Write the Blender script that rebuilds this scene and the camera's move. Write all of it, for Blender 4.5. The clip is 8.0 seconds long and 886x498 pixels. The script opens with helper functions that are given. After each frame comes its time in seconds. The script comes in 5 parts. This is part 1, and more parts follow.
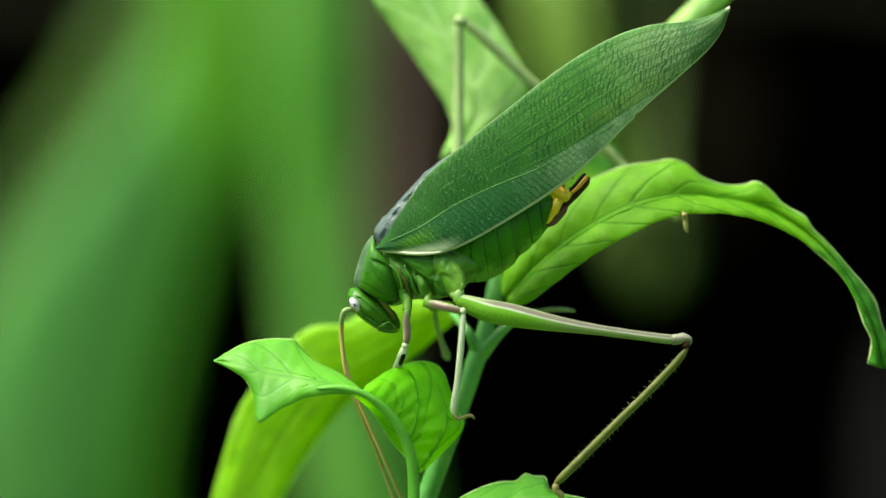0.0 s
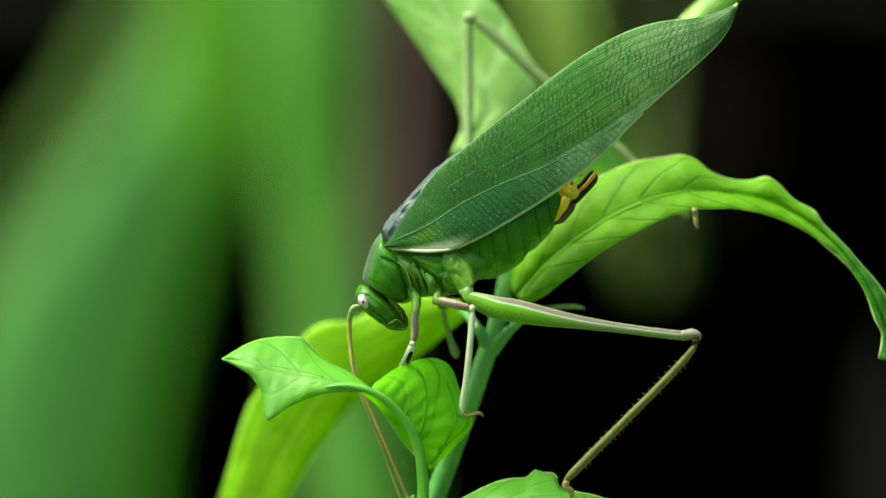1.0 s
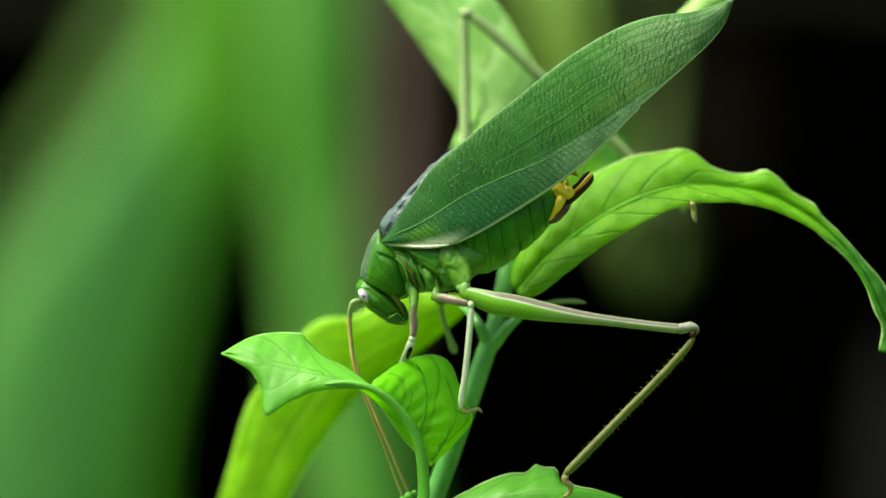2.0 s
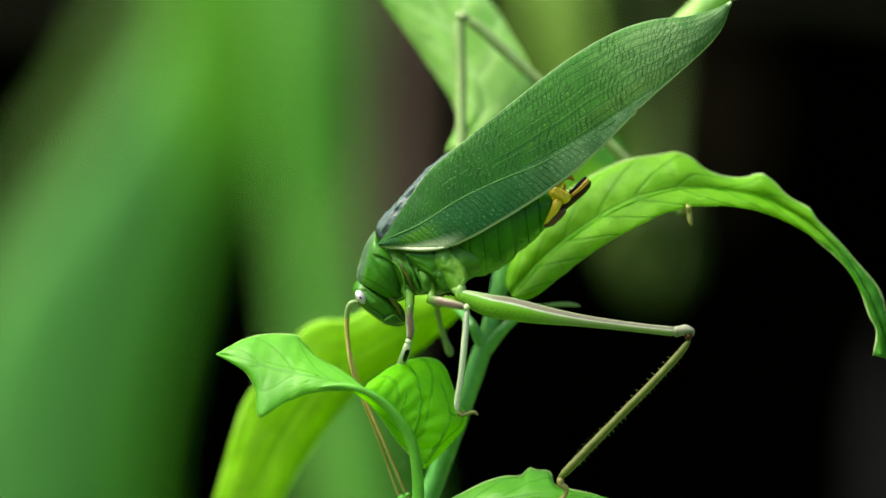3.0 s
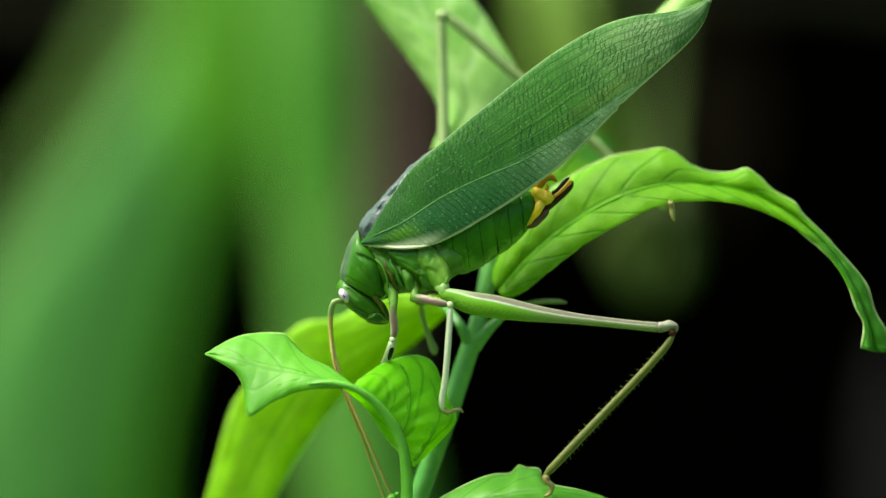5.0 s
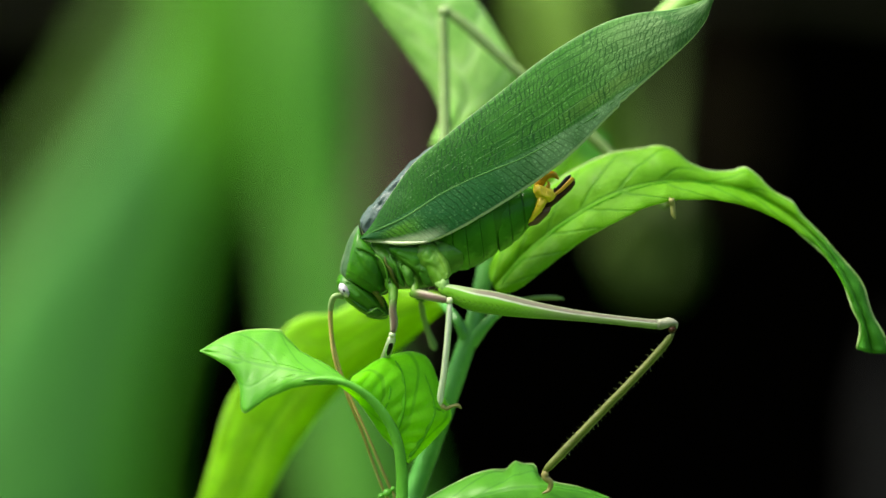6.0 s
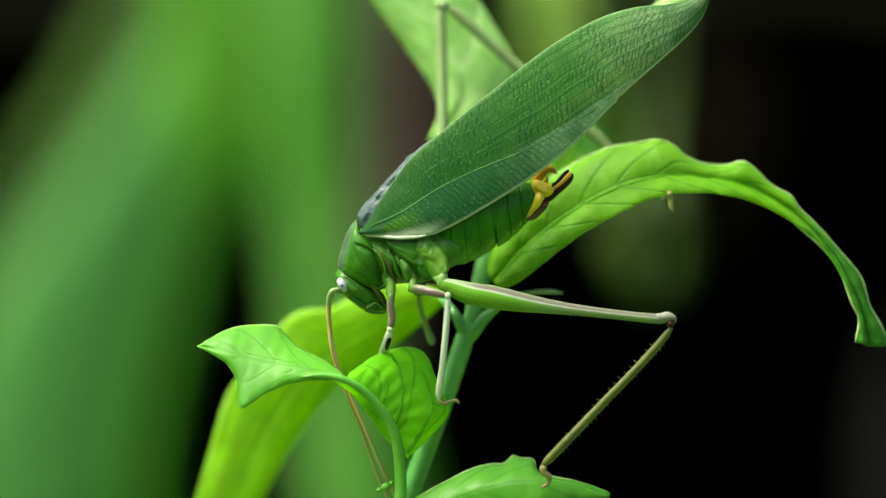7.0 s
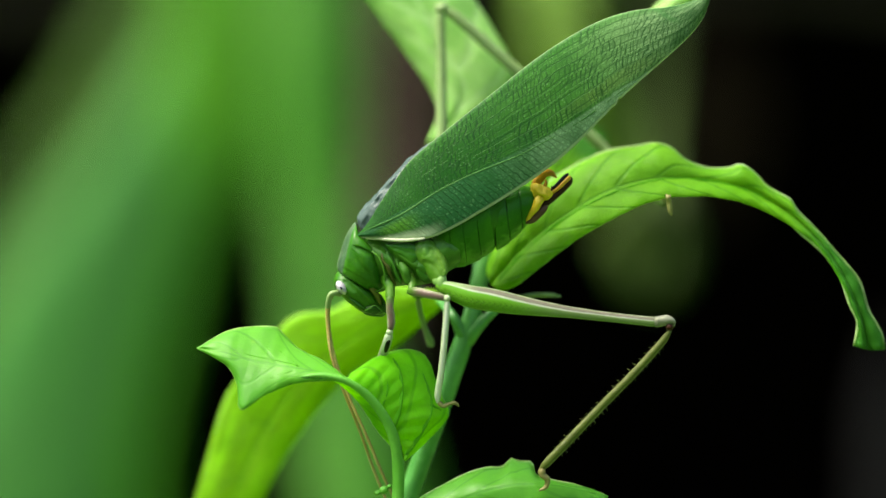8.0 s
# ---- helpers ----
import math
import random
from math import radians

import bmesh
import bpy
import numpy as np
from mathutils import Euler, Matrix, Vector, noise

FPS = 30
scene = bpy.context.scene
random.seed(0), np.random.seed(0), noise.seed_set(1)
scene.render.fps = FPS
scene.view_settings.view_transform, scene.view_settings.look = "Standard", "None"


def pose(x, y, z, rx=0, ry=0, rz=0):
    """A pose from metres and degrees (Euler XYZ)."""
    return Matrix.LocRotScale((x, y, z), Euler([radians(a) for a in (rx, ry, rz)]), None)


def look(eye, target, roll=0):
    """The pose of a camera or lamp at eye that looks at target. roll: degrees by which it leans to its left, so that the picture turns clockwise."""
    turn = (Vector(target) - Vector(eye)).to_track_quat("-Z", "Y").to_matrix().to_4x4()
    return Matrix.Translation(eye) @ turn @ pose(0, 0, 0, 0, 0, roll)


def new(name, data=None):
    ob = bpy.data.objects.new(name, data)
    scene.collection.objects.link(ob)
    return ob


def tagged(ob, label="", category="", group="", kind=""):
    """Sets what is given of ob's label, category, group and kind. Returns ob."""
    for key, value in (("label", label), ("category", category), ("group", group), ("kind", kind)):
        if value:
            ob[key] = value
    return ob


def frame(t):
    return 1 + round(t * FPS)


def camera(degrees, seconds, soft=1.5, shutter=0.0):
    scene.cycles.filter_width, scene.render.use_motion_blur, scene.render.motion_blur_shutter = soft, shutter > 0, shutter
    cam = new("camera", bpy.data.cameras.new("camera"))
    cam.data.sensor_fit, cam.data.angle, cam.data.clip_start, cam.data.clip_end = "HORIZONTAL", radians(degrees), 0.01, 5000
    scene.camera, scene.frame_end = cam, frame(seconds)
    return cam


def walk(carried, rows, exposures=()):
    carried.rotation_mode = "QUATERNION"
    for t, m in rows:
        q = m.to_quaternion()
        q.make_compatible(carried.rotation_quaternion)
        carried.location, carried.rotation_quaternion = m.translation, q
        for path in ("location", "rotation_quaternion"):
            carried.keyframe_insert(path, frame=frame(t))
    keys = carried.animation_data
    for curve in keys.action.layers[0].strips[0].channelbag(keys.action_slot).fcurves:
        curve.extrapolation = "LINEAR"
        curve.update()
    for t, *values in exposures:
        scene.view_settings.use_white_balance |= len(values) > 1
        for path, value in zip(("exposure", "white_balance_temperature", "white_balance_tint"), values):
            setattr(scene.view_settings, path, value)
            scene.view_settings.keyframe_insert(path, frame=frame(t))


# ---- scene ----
EYE_HEIGHT = 0.60          # camera and subject stand at this height over the ground
REACH = 0.2964             # camera to the plane of sharpness

cam = camera(20.0, 8.0)
cam.data.dof.use_dof = True
cam.data.dof.focus_distance = REACH - 0.003
cam.data.dof.aperture_fstop = 6.3
cam.data.dof.aperture_blades = 0
STAND = look((0, -REACH, EYE_HEIGHT), (0, 0, EYE_HEIGHT))
walk(cam, [(0.0, STAND), (8.0, STAND)], exposures=((0.0, 1.64, 7150, 14), (8.0, 1.64, 7150, 14)))

# ---------------------------------------------------------------- light
SUN_UP, SUN_ROUND = radians(60), radians(252)
world = bpy.data.worlds.new("sky")
scene.world = world
world.use_nodes = True
wn, wl = world.node_tree.nodes, world.node_tree.links
sky = wn.new("ShaderNodeTexSky")
sky.sky_type, sky.sun_disc = "NISHITA", False
sky.sun_elevation, sky.sun_rotation = SUN_UP, SUN_ROUND
sky.air_density, sky.dust_density = 1.0, 3.0
wl.new(sky.outputs[0], wn["Background"].inputs[0])
wn["Background"].inputs[1].default_value = 0.12

sun = new("sun", bpy.data.lights.new("sun", "SUN"))
sun.data.energy, sun.data.angle, sun.data.color = 3.9, radians(40), (1.0, 0.96, 0.88)
sun_from = Vector((math.sin(SUN_ROUND) * math.cos(SUN_UP), math.cos(SUN_ROUND) * math.cos(SUN_UP), math.sin(SUN_UP)))
sun.matrix_basis = look(sun_from * 3, (0, 0, 0))


# ---------------------------------------------------------------- materials
class Graph:
    """A small helper that wires one material."""

    def __init__(self, name):
        self.m = bpy.data.materials.new(name)
        self.m.use_nodes = True
        self.n, self.l = self.m.node_tree.nodes, self.m.node_tree.links
        self.n.remove(self.n["Principled BSDF"])
        self.out = self.n["Material Output"]
        self.tc = self.n.new("ShaderNodeTexCoord")

    def put(self, kind, inputs=(), **props):
        node = self.n.new(kind)
        for key, value in props.items():
            setattr(node, key, value)
        for key, value in dict(inputs).items():
            self.feed(value, node.inputs[key])
        return node

    def feed(self, value, socket):
        if isinstance(value, bpy.types.NodeSocket):
            self.l.new(value, socket)
        elif isinstance(value, tuple) and len(value) == 3 and socket.type == "RGBA":
            socket.default_value = (*value, 1)
        else:
            socket.default_value = value

    def math(self, op, a, b=0.0, c=0.0):
        return self.put("ShaderNodeMath", {0: a, 1: b, 2: c}, operation=op).outputs[0]

    def span(self, value, a, b, c=0.0, d=1.0):
        node = self.put("ShaderNodeMapRange", {"Value": value, "From Min": a, "From Max": b, "To Min": c, "To Max": d})
        node.interpolation_type = "SMOOTHSTEP"
        return node.outputs[0]

    def mix(self, f, a, b):
        node = self.put("ShaderNodeMix", data_type="RGBA")
        self.feed(f, node.inputs[0])
        self.feed(a, node.inputs[6])
        self.feed(b, node.inputs[7])
        return node.outputs[2]

    def noise(self, scale, detail=4.0, rough=0.55, where=None, warp=0.0):
        return self.put("ShaderNodeTexNoise", {"Vector": where or self.tc.outputs["Object"], "Scale": scale, "Detail": detail,
                                               "Roughness": rough, "Distortion": warp}).outputs[0]

    def cells(self, scale, where=None, feature="DISTANCE_TO_EDGE", chance=1.0):
        return self.put("ShaderNodeTexVoronoi", {"Vector": where or self.tc.outputs["Object"], "Scale": scale, "Randomness": chance},
                        feature=feature).outputs["Distance"]

    def uv(self):
        s = self.put("ShaderNodeSeparateXYZ", {0: self.tc.outputs["UV"]})
        return s.outputs[0], s.outputs[1]

    def bump(self, height, strength, distance):
        return self.put("ShaderNodeBump", {"Height": height, "Strength": strength, "Distance": distance}).outputs[0]

    def finish(self, color, rough, normal=None, thin=0.0, thin_color=None, coat=0.0, spec=0.2, metal=0.0):
        p = self.put("ShaderNodeBsdfPrincipled", {"Base Color": color, "Roughness": rough, "Metallic": metal,
                                                  "Coat Weight": coat, "Coat Roughness": 0.2, "Specular IOR Level": spec})
        if normal:
            self.l.new(normal, p.inputs["Normal"])
        last = p.outputs[0]
        if thin:
            t = self.put("ShaderNodeBsdfTranslucent", {"Color": thin_color or color})
            if normal:
                self.l.new(normal, t.inputs["Normal"])
            last = self.put("ShaderNodeMixShader", {0: thin, 1: last, 2: t.outputs[0]}).outputs[0]
        self.l.new(last, self.out.inputs[0])
        return self.m


def leaf_material(name, base, young, vein, through_color, veins=9, thin=0.45, rough=0.42, patch=70.0, spec=0.2, tip=None, relief=0.45, netting=0.2, broad=1.0, streak=0.0, margin_tone=(0.36, 0.62, 0.20)):
    """A leaf blade: arched side veins and a fine net, from the blade's own coordinates."""
    g = Graph(name)
    u, v = g.uv()
    side = g.math("ABSOLUTE", g.math("SUBTRACT", v, 0.5))
    wob = g.noise(160.0, 2.0)
    arch = g.math("SUBTRACT", g.math("MULTIPLY", u, veins), g.math("MULTIPLY", g.math("POWER", side, 1.25), 3.2))
    arch = g.math("ADD", arch, g.math("MULTIPLY", wob, 0.35))
    line = g.span(g.math("PINGPONG", arch, 0.5), 0.012 * broad, 0.055 * broad, 1.0, 0.0)
    second = g.span(g.math("PINGPONG", g.math("ADD", g.math("MULTIPLY", side, 13.0), g.math("MULTIPLY", wob, 2.2)), 0.5), 0.0, 0.1, 1.0, 0.0)
    rib = g.span(side, 0.008, 0.03, 1.0, 0.0)
    net = g.span(g.cells(620.0), 0.0, 0.12, 1.0, 0.0)
    fine = g.span(g.cells(2100.0), 0.0, 0.16, 1.0, 0.0)
    mask = g.math("MAXIMUM", g.math("MULTIPLY", line, 0.8), rib)
    mask = g.math("MAXIMUM", mask, g.math("MULTIPLY", second, 0.16))
    mask = g.math("MAXIMUM", mask, g.math("MULTIPLY", net, netting))
    big = g.span(g.noise(patch, 3.0), 0.35, 0.68)
    tone = g.mix(big, base, young)
    tone = g.mix(g.math("MULTIPLY", g.noise(900.0, 5.0), 0.25), tone, (base[0] * 0.6, base[1] * 0.7, base[2] * 0.6))
    spots = g.span(g.noise(420.0, 2.0), 0.70, 0.76)
    tone = g.mix(g.math("MULTIPLY", spots, 0.25), tone, (0.22, 0.24, 0.05))
    blot = g.span(g.noise(patch * 2.6, 4.0, 0.6, warp=0.6), 0.38, 0.66)
    tone = g.mix(g.math("MULTIPLY", blot, 0.38), tone, (base[0] * 0.45, base[1] * 0.55, base[2] * 0.5))
    lit = g.mix(g.math("MULTIPLY", blot, 0.30), through_color, (through_color[0] * 0.45, through_color[1] * 0.6, through_color[2]))
    tone = g.mix(g.math("MULTIPLY", mask, 0.62), tone, vein)
    glow = g.mix(g.math("MULTIPLY", mask, 0.72), lit, vein)
    high = g.math("SUBTRACT", g.math("MULTIPLY", g.noise(260.0, 3.0), 0.7),
                  g.math("ADD", g.math("MULTIPLY", mask, 0.6), g.math("MULTIPLY", fine, 0.1)))
    nrm = g.bump(high, relief, 0.0004)
    ro = g.span(g.noise(500.0, 3.0), 0.3, 0.7, rough - 0.08, rough + 0.14)
    margin = g.math("MULTIPLY", g.span(side, 0.484, 0.496), g.span(g.noise(700.0, 2.0), 0.35, 0.6, 0.2, 0.75))
    tone = g.mix(margin, tone, margin_tone)
    if streak:
        bands = g.put("ShaderNodeCombineXYZ", {0: g.math("MULTIPLY", u, 2.0), 1: g.math("MULTIPLY", v, 9.0)}).outputs[0]
        bands = g.math("MULTIPLY", g.span(g.noise(1.0, 2.0, where=bands), 0.42, 0.62), streak)
        tone = g.mix(bands, tone, tuple(x * 0.5 for x in base))
        glow = g.mix(bands, glow, tuple(x * 0.5 for x in through_color))
    if tip:
        tone = g.mix(g.span(u, 0.66, 0.80), tone, tip)
        glow = g.mix(g.span(u, 0.66, 0.80), glow, tip)
    return g.finish(tone, ro, nrm, thin, glow, spec=spec)


def wing_material(name):
    """A leaf-like forewing: u runs from base to tip, v from the hind edge to the leading edge."""
    g = Graph(name)
    u, v = g.uv()
    slow = g.math("SUBTRACT", g.noise(110.0, 2.0), 0.5)
    wob = g.math("SUBTRACT", g.noise(700.0, 2.0), 0.5)
    drift = g.math("SUBTRACT", g.noise(240.0, 2.0), 0.5)
    # the main vein slants from the base to the leading edge; w is 1 on it
    main = g.math("ADD", 0.36, g.math("ADD", g.math("MULTIPLY", u, 0.62), g.math("MULTIPLY", g.math("MULTIPLY", u, u), 0.2)))
    w = g.math("DIVIDE", v, main)
    costal = g.span(w, 0.99, 1.03)
    lane = g.math("ADD", g.math("MULTIPLY", w, 6.2), g.math("ADD", g.math("MULTIPLY", slow, 1.0), g.math("MULTIPLY", wob, 0.2)))
    # long veins and, between them, a net of small oblong cells
    long_ = g.span(g.math("PINGPONG", lane, 0.5), 0.0, 0.075, 1.0, 0.0)
    flank = g.span(g.math("PINGPONG", g.math("ADD", g.math("MULTIPLY", lane, 1.4), 0.10), 0.5), 0.03, 0.15, 1.0, 0.0)
    mesh = g.put("ShaderNodeCombineXYZ", {0: g.math("ADD", g.math("ADD", g.math("MULTIPLY", u, 56.0), g.math("MULTIPLY", wob, 0.35)), g.math("MULTIPLY", v, 6.0)),
                                          1: g.math("MULTIPLY", lane, 2.0)}).outputs[0]
    coarse = g.span(g.cells(1.0, mesh, chance=0.45), 0.03, 0.15, 1.0, 0.0)
    small = g.put("ShaderNodeCombineXYZ", {0: g.math("MULTIPLY", u, 118.0), 1: g.math("MULTIPLY", v, 32.0)}).outputs[0]
    fine = g.span(g.cells(1.0, small, chance=0.7), 0.0, 0.26, 1.0, 0.0)
    beads = g.span(g.cells(1.0, small, "F1", 0.7), 0.05, 0.36, 1.0, 0.0)
    # the field below the main vein carries close oblique veins
    slant = g.math("ADD", g.math("ADD", g.math("MULTIPLY", u, 76.0), g.math("MULTIPLY", v, -7.0)), g.math("MULTIPLY", wob, 1.3))
    dense = g.span(g.math("PINGPONG", slant, 0.5), 0.03, 0.22, 1.0, 0.0)
    shift = g.math("MULTIPLY", g.math("FLOOR", lane), 0.37)
    cross = g.math("ADD", g.math("ADD", g.math("MULTIPLY", u, 68.0), shift), g.math("ADD", g.math("MULTIPLY", v, 9.0), g.math("ADD", g.math("MULTIPLY", wob, 1.0), g.math("MULTIPLY", drift, 4.0))))
    cross = g.span(g.math("PINGPONG", cross, 0.5), 0.06, 0.20, 1.0, 0.0)
    patchy = g.span(g.noise(300.0, 3.0), 0.36, 0.60, 0.5, 1.0)
    field = g.math("MAXIMUM", g.math("MULTIPLY", g.math("MAXIMUM", g.math("MULTIPLY", coarse, 0.65), g.math("MULTIPLY", cross, 0.95)), patchy), g.math("MULTIPLY", flank, g.span(u, 0.2, 0.5, 0.4, 0.72)))
    field = g.math("MAXIMUM", field, g.math("MULTIPLY", fine, 0.35))
    low = g.math("MAXIMUM", g.math("MULTIPLY", g.math("MULTIPLY", dense, g.span(u, 0.4, 0.7, 1.0, 0.3)), g.span(g.noise(300.0, 2.0), 0.3, 0.6, 0.45, 0.85)), g.math("MULTIPLY", fine, 0.4))
    f = g.put("ShaderNodeMix", {0: costal, 2: field, 3: low}).outputs[0]
    # ground colour: deep at the base, greyer and paler towards the tip
    big = g.span(g.noise(90.0, 3.0), 0.3, 0.7)
    tone = g.mix(big, (0.005, 0.064, 0.003), (0.011, 0.090, 0.006))
    tone = g.mix(g.span(u, 0.25, 0.75), tone, (0.044, 0.175, 0.024))
    tone = g.mix(g.math("MULTIPLY", g.span(u, 0.58, 0.92), 0.8), tone, (0.190, 0.320, 0.145))
    tone = g.mix(g.math("MULTIPLY", costal, 0.75), tone, g.mix(g.span(u, 0.3, 0.65), (0.012, 0.078, 0.026), (0.160, 0.300, 0.150)))
    warm = g.math("MULTIPLY", g.math("MULTIPLY", g.span(w, 0.74, 0.84), g.span(w, 1.0, 0.93)), g.math("MULTIPLY", g.span(u, 0.5, 0.62), g.span(u, 0.86, 0.76)))
    tone = g.mix(g.math("MULTIPLY", warm, 0.32), tone, (0.150, 0.250, 0.050))
    hind = g.math("MULTIPLY", g.span(v, 0.16, 0.05), g.span(u, 0.12, 0.3))
    tone = g.mix(g.math("MULTIPLY", hind, 0.5), tone, (0.026, 0.150, 0.014))
    patch = g.math("MULTIPLY", g.math("MULTIPLY", g.span(u, 0.03, 0.08), g.span(u, 0.17, 0.1)), g.math("MULTIPLY", g.span(v, 0.5, 0.66), g.span(v, 0.9, 0.78)))
    tone = g.mix(g.math("MULTIPLY", patch, 0.8), tone, (0.045, 0.170, 0.008))
    tone = g.mix(g.math("MULTIPLY", g.math("MULTIPLY", beads, g.span(g.noise(240.0, 3.0), 0.35, 0.65, 0.2, 1.0)), 0.68), tone, (0.100, 0.240, 0.086))
    within = g.math("FRACT", lane)
    band = g.math("MULTIPLY", g.span(within, 0.05, 0.7, 1.0, 0.0), g.span(g.noise(70.0, 2.0), 0.35, 0.6))
    tone = g.mix(g.math("MULTIPLY", g.math("MULTIPLY", band, g.math("SUBTRACT", 1.0, costal)), 0.55), tone, (0.008, 0.066, 0.010))
    shade = g.span(g.noise(170.0, 3.0, warp=1.0), 0.45, 0.7)
    tone = g.mix(g.math("MULTIPLY", shade, 0.6), tone, (0.008, 0.066, 0.010))
    tone = g.mix(g.math("MULTIPLY", f, 0.97), tone, g.mix(g.span(u, 0.3, 0.9), (0.002, 0.026, 0.005), (0.010, 0.052, 0.012)))
    pale = g.math("MULTIPLY", g.math("MULTIPLY", long_, g.span(g.noise(60.0, 2.0), 0.4, 0.6, 0.25, 1.0)), g.math("SUBTRACT", 1.0, costal))
    tone = g.mix(g.math("MULTIPLY", pale, g.span(u, 0.3, 0.7, 0.0, 0.22)), tone, (0.120, 0.290, 0.095))
    # a crease near the tip, its shade put into the colour, and the cream rim all round
    crease = g.math("MULTIPLY", g.span(g.math("ABSOLUTE", g.math("SUBTRACT", u, g.math("ADD", 0.865, g.math("MULTIPLY", v, 0.06)))), 0.0, 0.014, 1.0, 0.0), g.span(v, 0.62, 0.4))
    tone = g.mix(g.math("MULTIPLY", crease, 0.6), tone, (0.030, 0.120, 0.028))
    rim = g.math("MAXIMUM", g.span(v, 0.962, 0.984), g.span(v, 0.010, 0.003, 0.0, 0.35))
    rim = g.math("MAXIMUM", rim, g.span(u, 0.985, 0.997))
    crust = g.math("MULTIPLY", g.span(g.math("ADD", v, g.math("MULTIPLY", wob, 0.10)), 0.80, 0.96), g.span(u, 0.21, 0.13))
    rim = g.math("MAXIMUM", rim, crust)
    tone = g.mix(g.math("MULTIPLY", rim, 0.72), tone, (0.380, 0.500, 0.300))
    high = g.math("ADD", g.math("SUBTRACT", g.math("MULTIPLY", beads, 0.3), g.math("MULTIPLY", f, 0.6)), g.math("MULTIPLY", long_, 0.2))
    nrm = g.bump(high, 0.45, 0.00012)
    ro = g.span(g.noise(600.0, 3.0), 0.3, 0.7, 0.45, 0.65)
    return g.finish(tone, ro, nrm, 0.08, (0.08, 0.30, 0.02), spec=0.07)


def skin_material(name, a, b, c=None, grain=700.0, rough=0.36, thin=0.0, thin_color=None, bands=0.0, deep=0.35, coat=0.0, under=None, spec=0.25, flecks=0.2):
    """Insect cuticle or plant skin: two tones, fine grain; bands: rings along the part."""
    g = Graph(name)
    big = g.span(g.noise(240.0, 4.0), 0.32, 0.68)
    tone = g.mix(big, a, b)
    fleck = g.span(g.noise(grain * 2.4, 3.0), 0.55, 0.72)
    tone = g.mix(g.math("MULTIPLY", fleck, flecks), tone, c or tuple(x * 0.55 for x in a))
    high = g.math("ADD", g.math("MULTIPLY", g.noise(grain, 4.0), 0.8), g.math("MULTIPLY", g.cells(grain * 2.0), 0.5))
    if bands or under:
        u, v = g.uv()
    if bands:
        ring = g.span(g.math("PINGPONG", g.math("MULTIPLY", u, bands), 0.5), 0.0, 0.10, 1.0, 0.0)
        tone = g.mix(g.math("MULTIPLY", ring, 0.35), tone, tuple(x * 0.4 for x in a))
        high = g.math("SUBTRACT", high, ring)
    if under:
        tone = g.mix(g.math("MULTIPLY", g.span(g.math("ADD", v, g.math("MULTIPLY", g.noise(420.0, 4.0), 0.34)), 0.78, 0.84), 0.65), tone, under)
    nrm = g.bump(high, deep, 0.0002)
    ro = g.span(g.noise(grain, 3.0), 0.3, 0.7, rough - 0.07, rough + 0.12)
    return g.finish(tone, ro, nrm, thin, thin_color, coat=coat, spec=spec)


def saddle_material(name, flank, flank2, back, back2):
    """A two-toned plate: v 0.25 is its crest, 0.5 its near flank."""
    g = Graph(name)
    u, v = g.uv()
    tone = g.mix(g.span(g.noise(200.0, 4.0), 0.32, 0.68), flank, flank2)
    tone = g.mix(g.math("MULTIPLY", g.span(g.noise(1500.0, 3.0), 0.5, 0.7), 0.2), tone, (0.060, 0.190, 0.012))
    crest = g.mix(g.span(g.noise(500.0, 4.0), 0.35, 0.65), back, back2)
    off = g.math("ADD", v, g.math("MULTIPLY", g.noise(300.0, 2.0), 0.02))
    tone = g.mix(g.span(off, 0.385, 0.40, 1.0, 0.0), tone, crest)
    # rim light on the very crest, mixed into the colour
    tone = g.mix(g.math("MULTIPLY", g.span(v, 0.30, 0.275), 0.5), tone, (0.160, 0.220, 0.140))
    high = g.math("ADD", g.math("MULTIPLY", g.noise(900.0, 4.0), 0.6), g.math("MULTIPLY", g.cells(2200.0), 0.5))
    return g.finish(tone, g.span(g.noise(900.0, 3.0), 0.3, 0.7, 0.3, 0.46), g.bump(high, 0.25, 0.0002), spec=0.2)


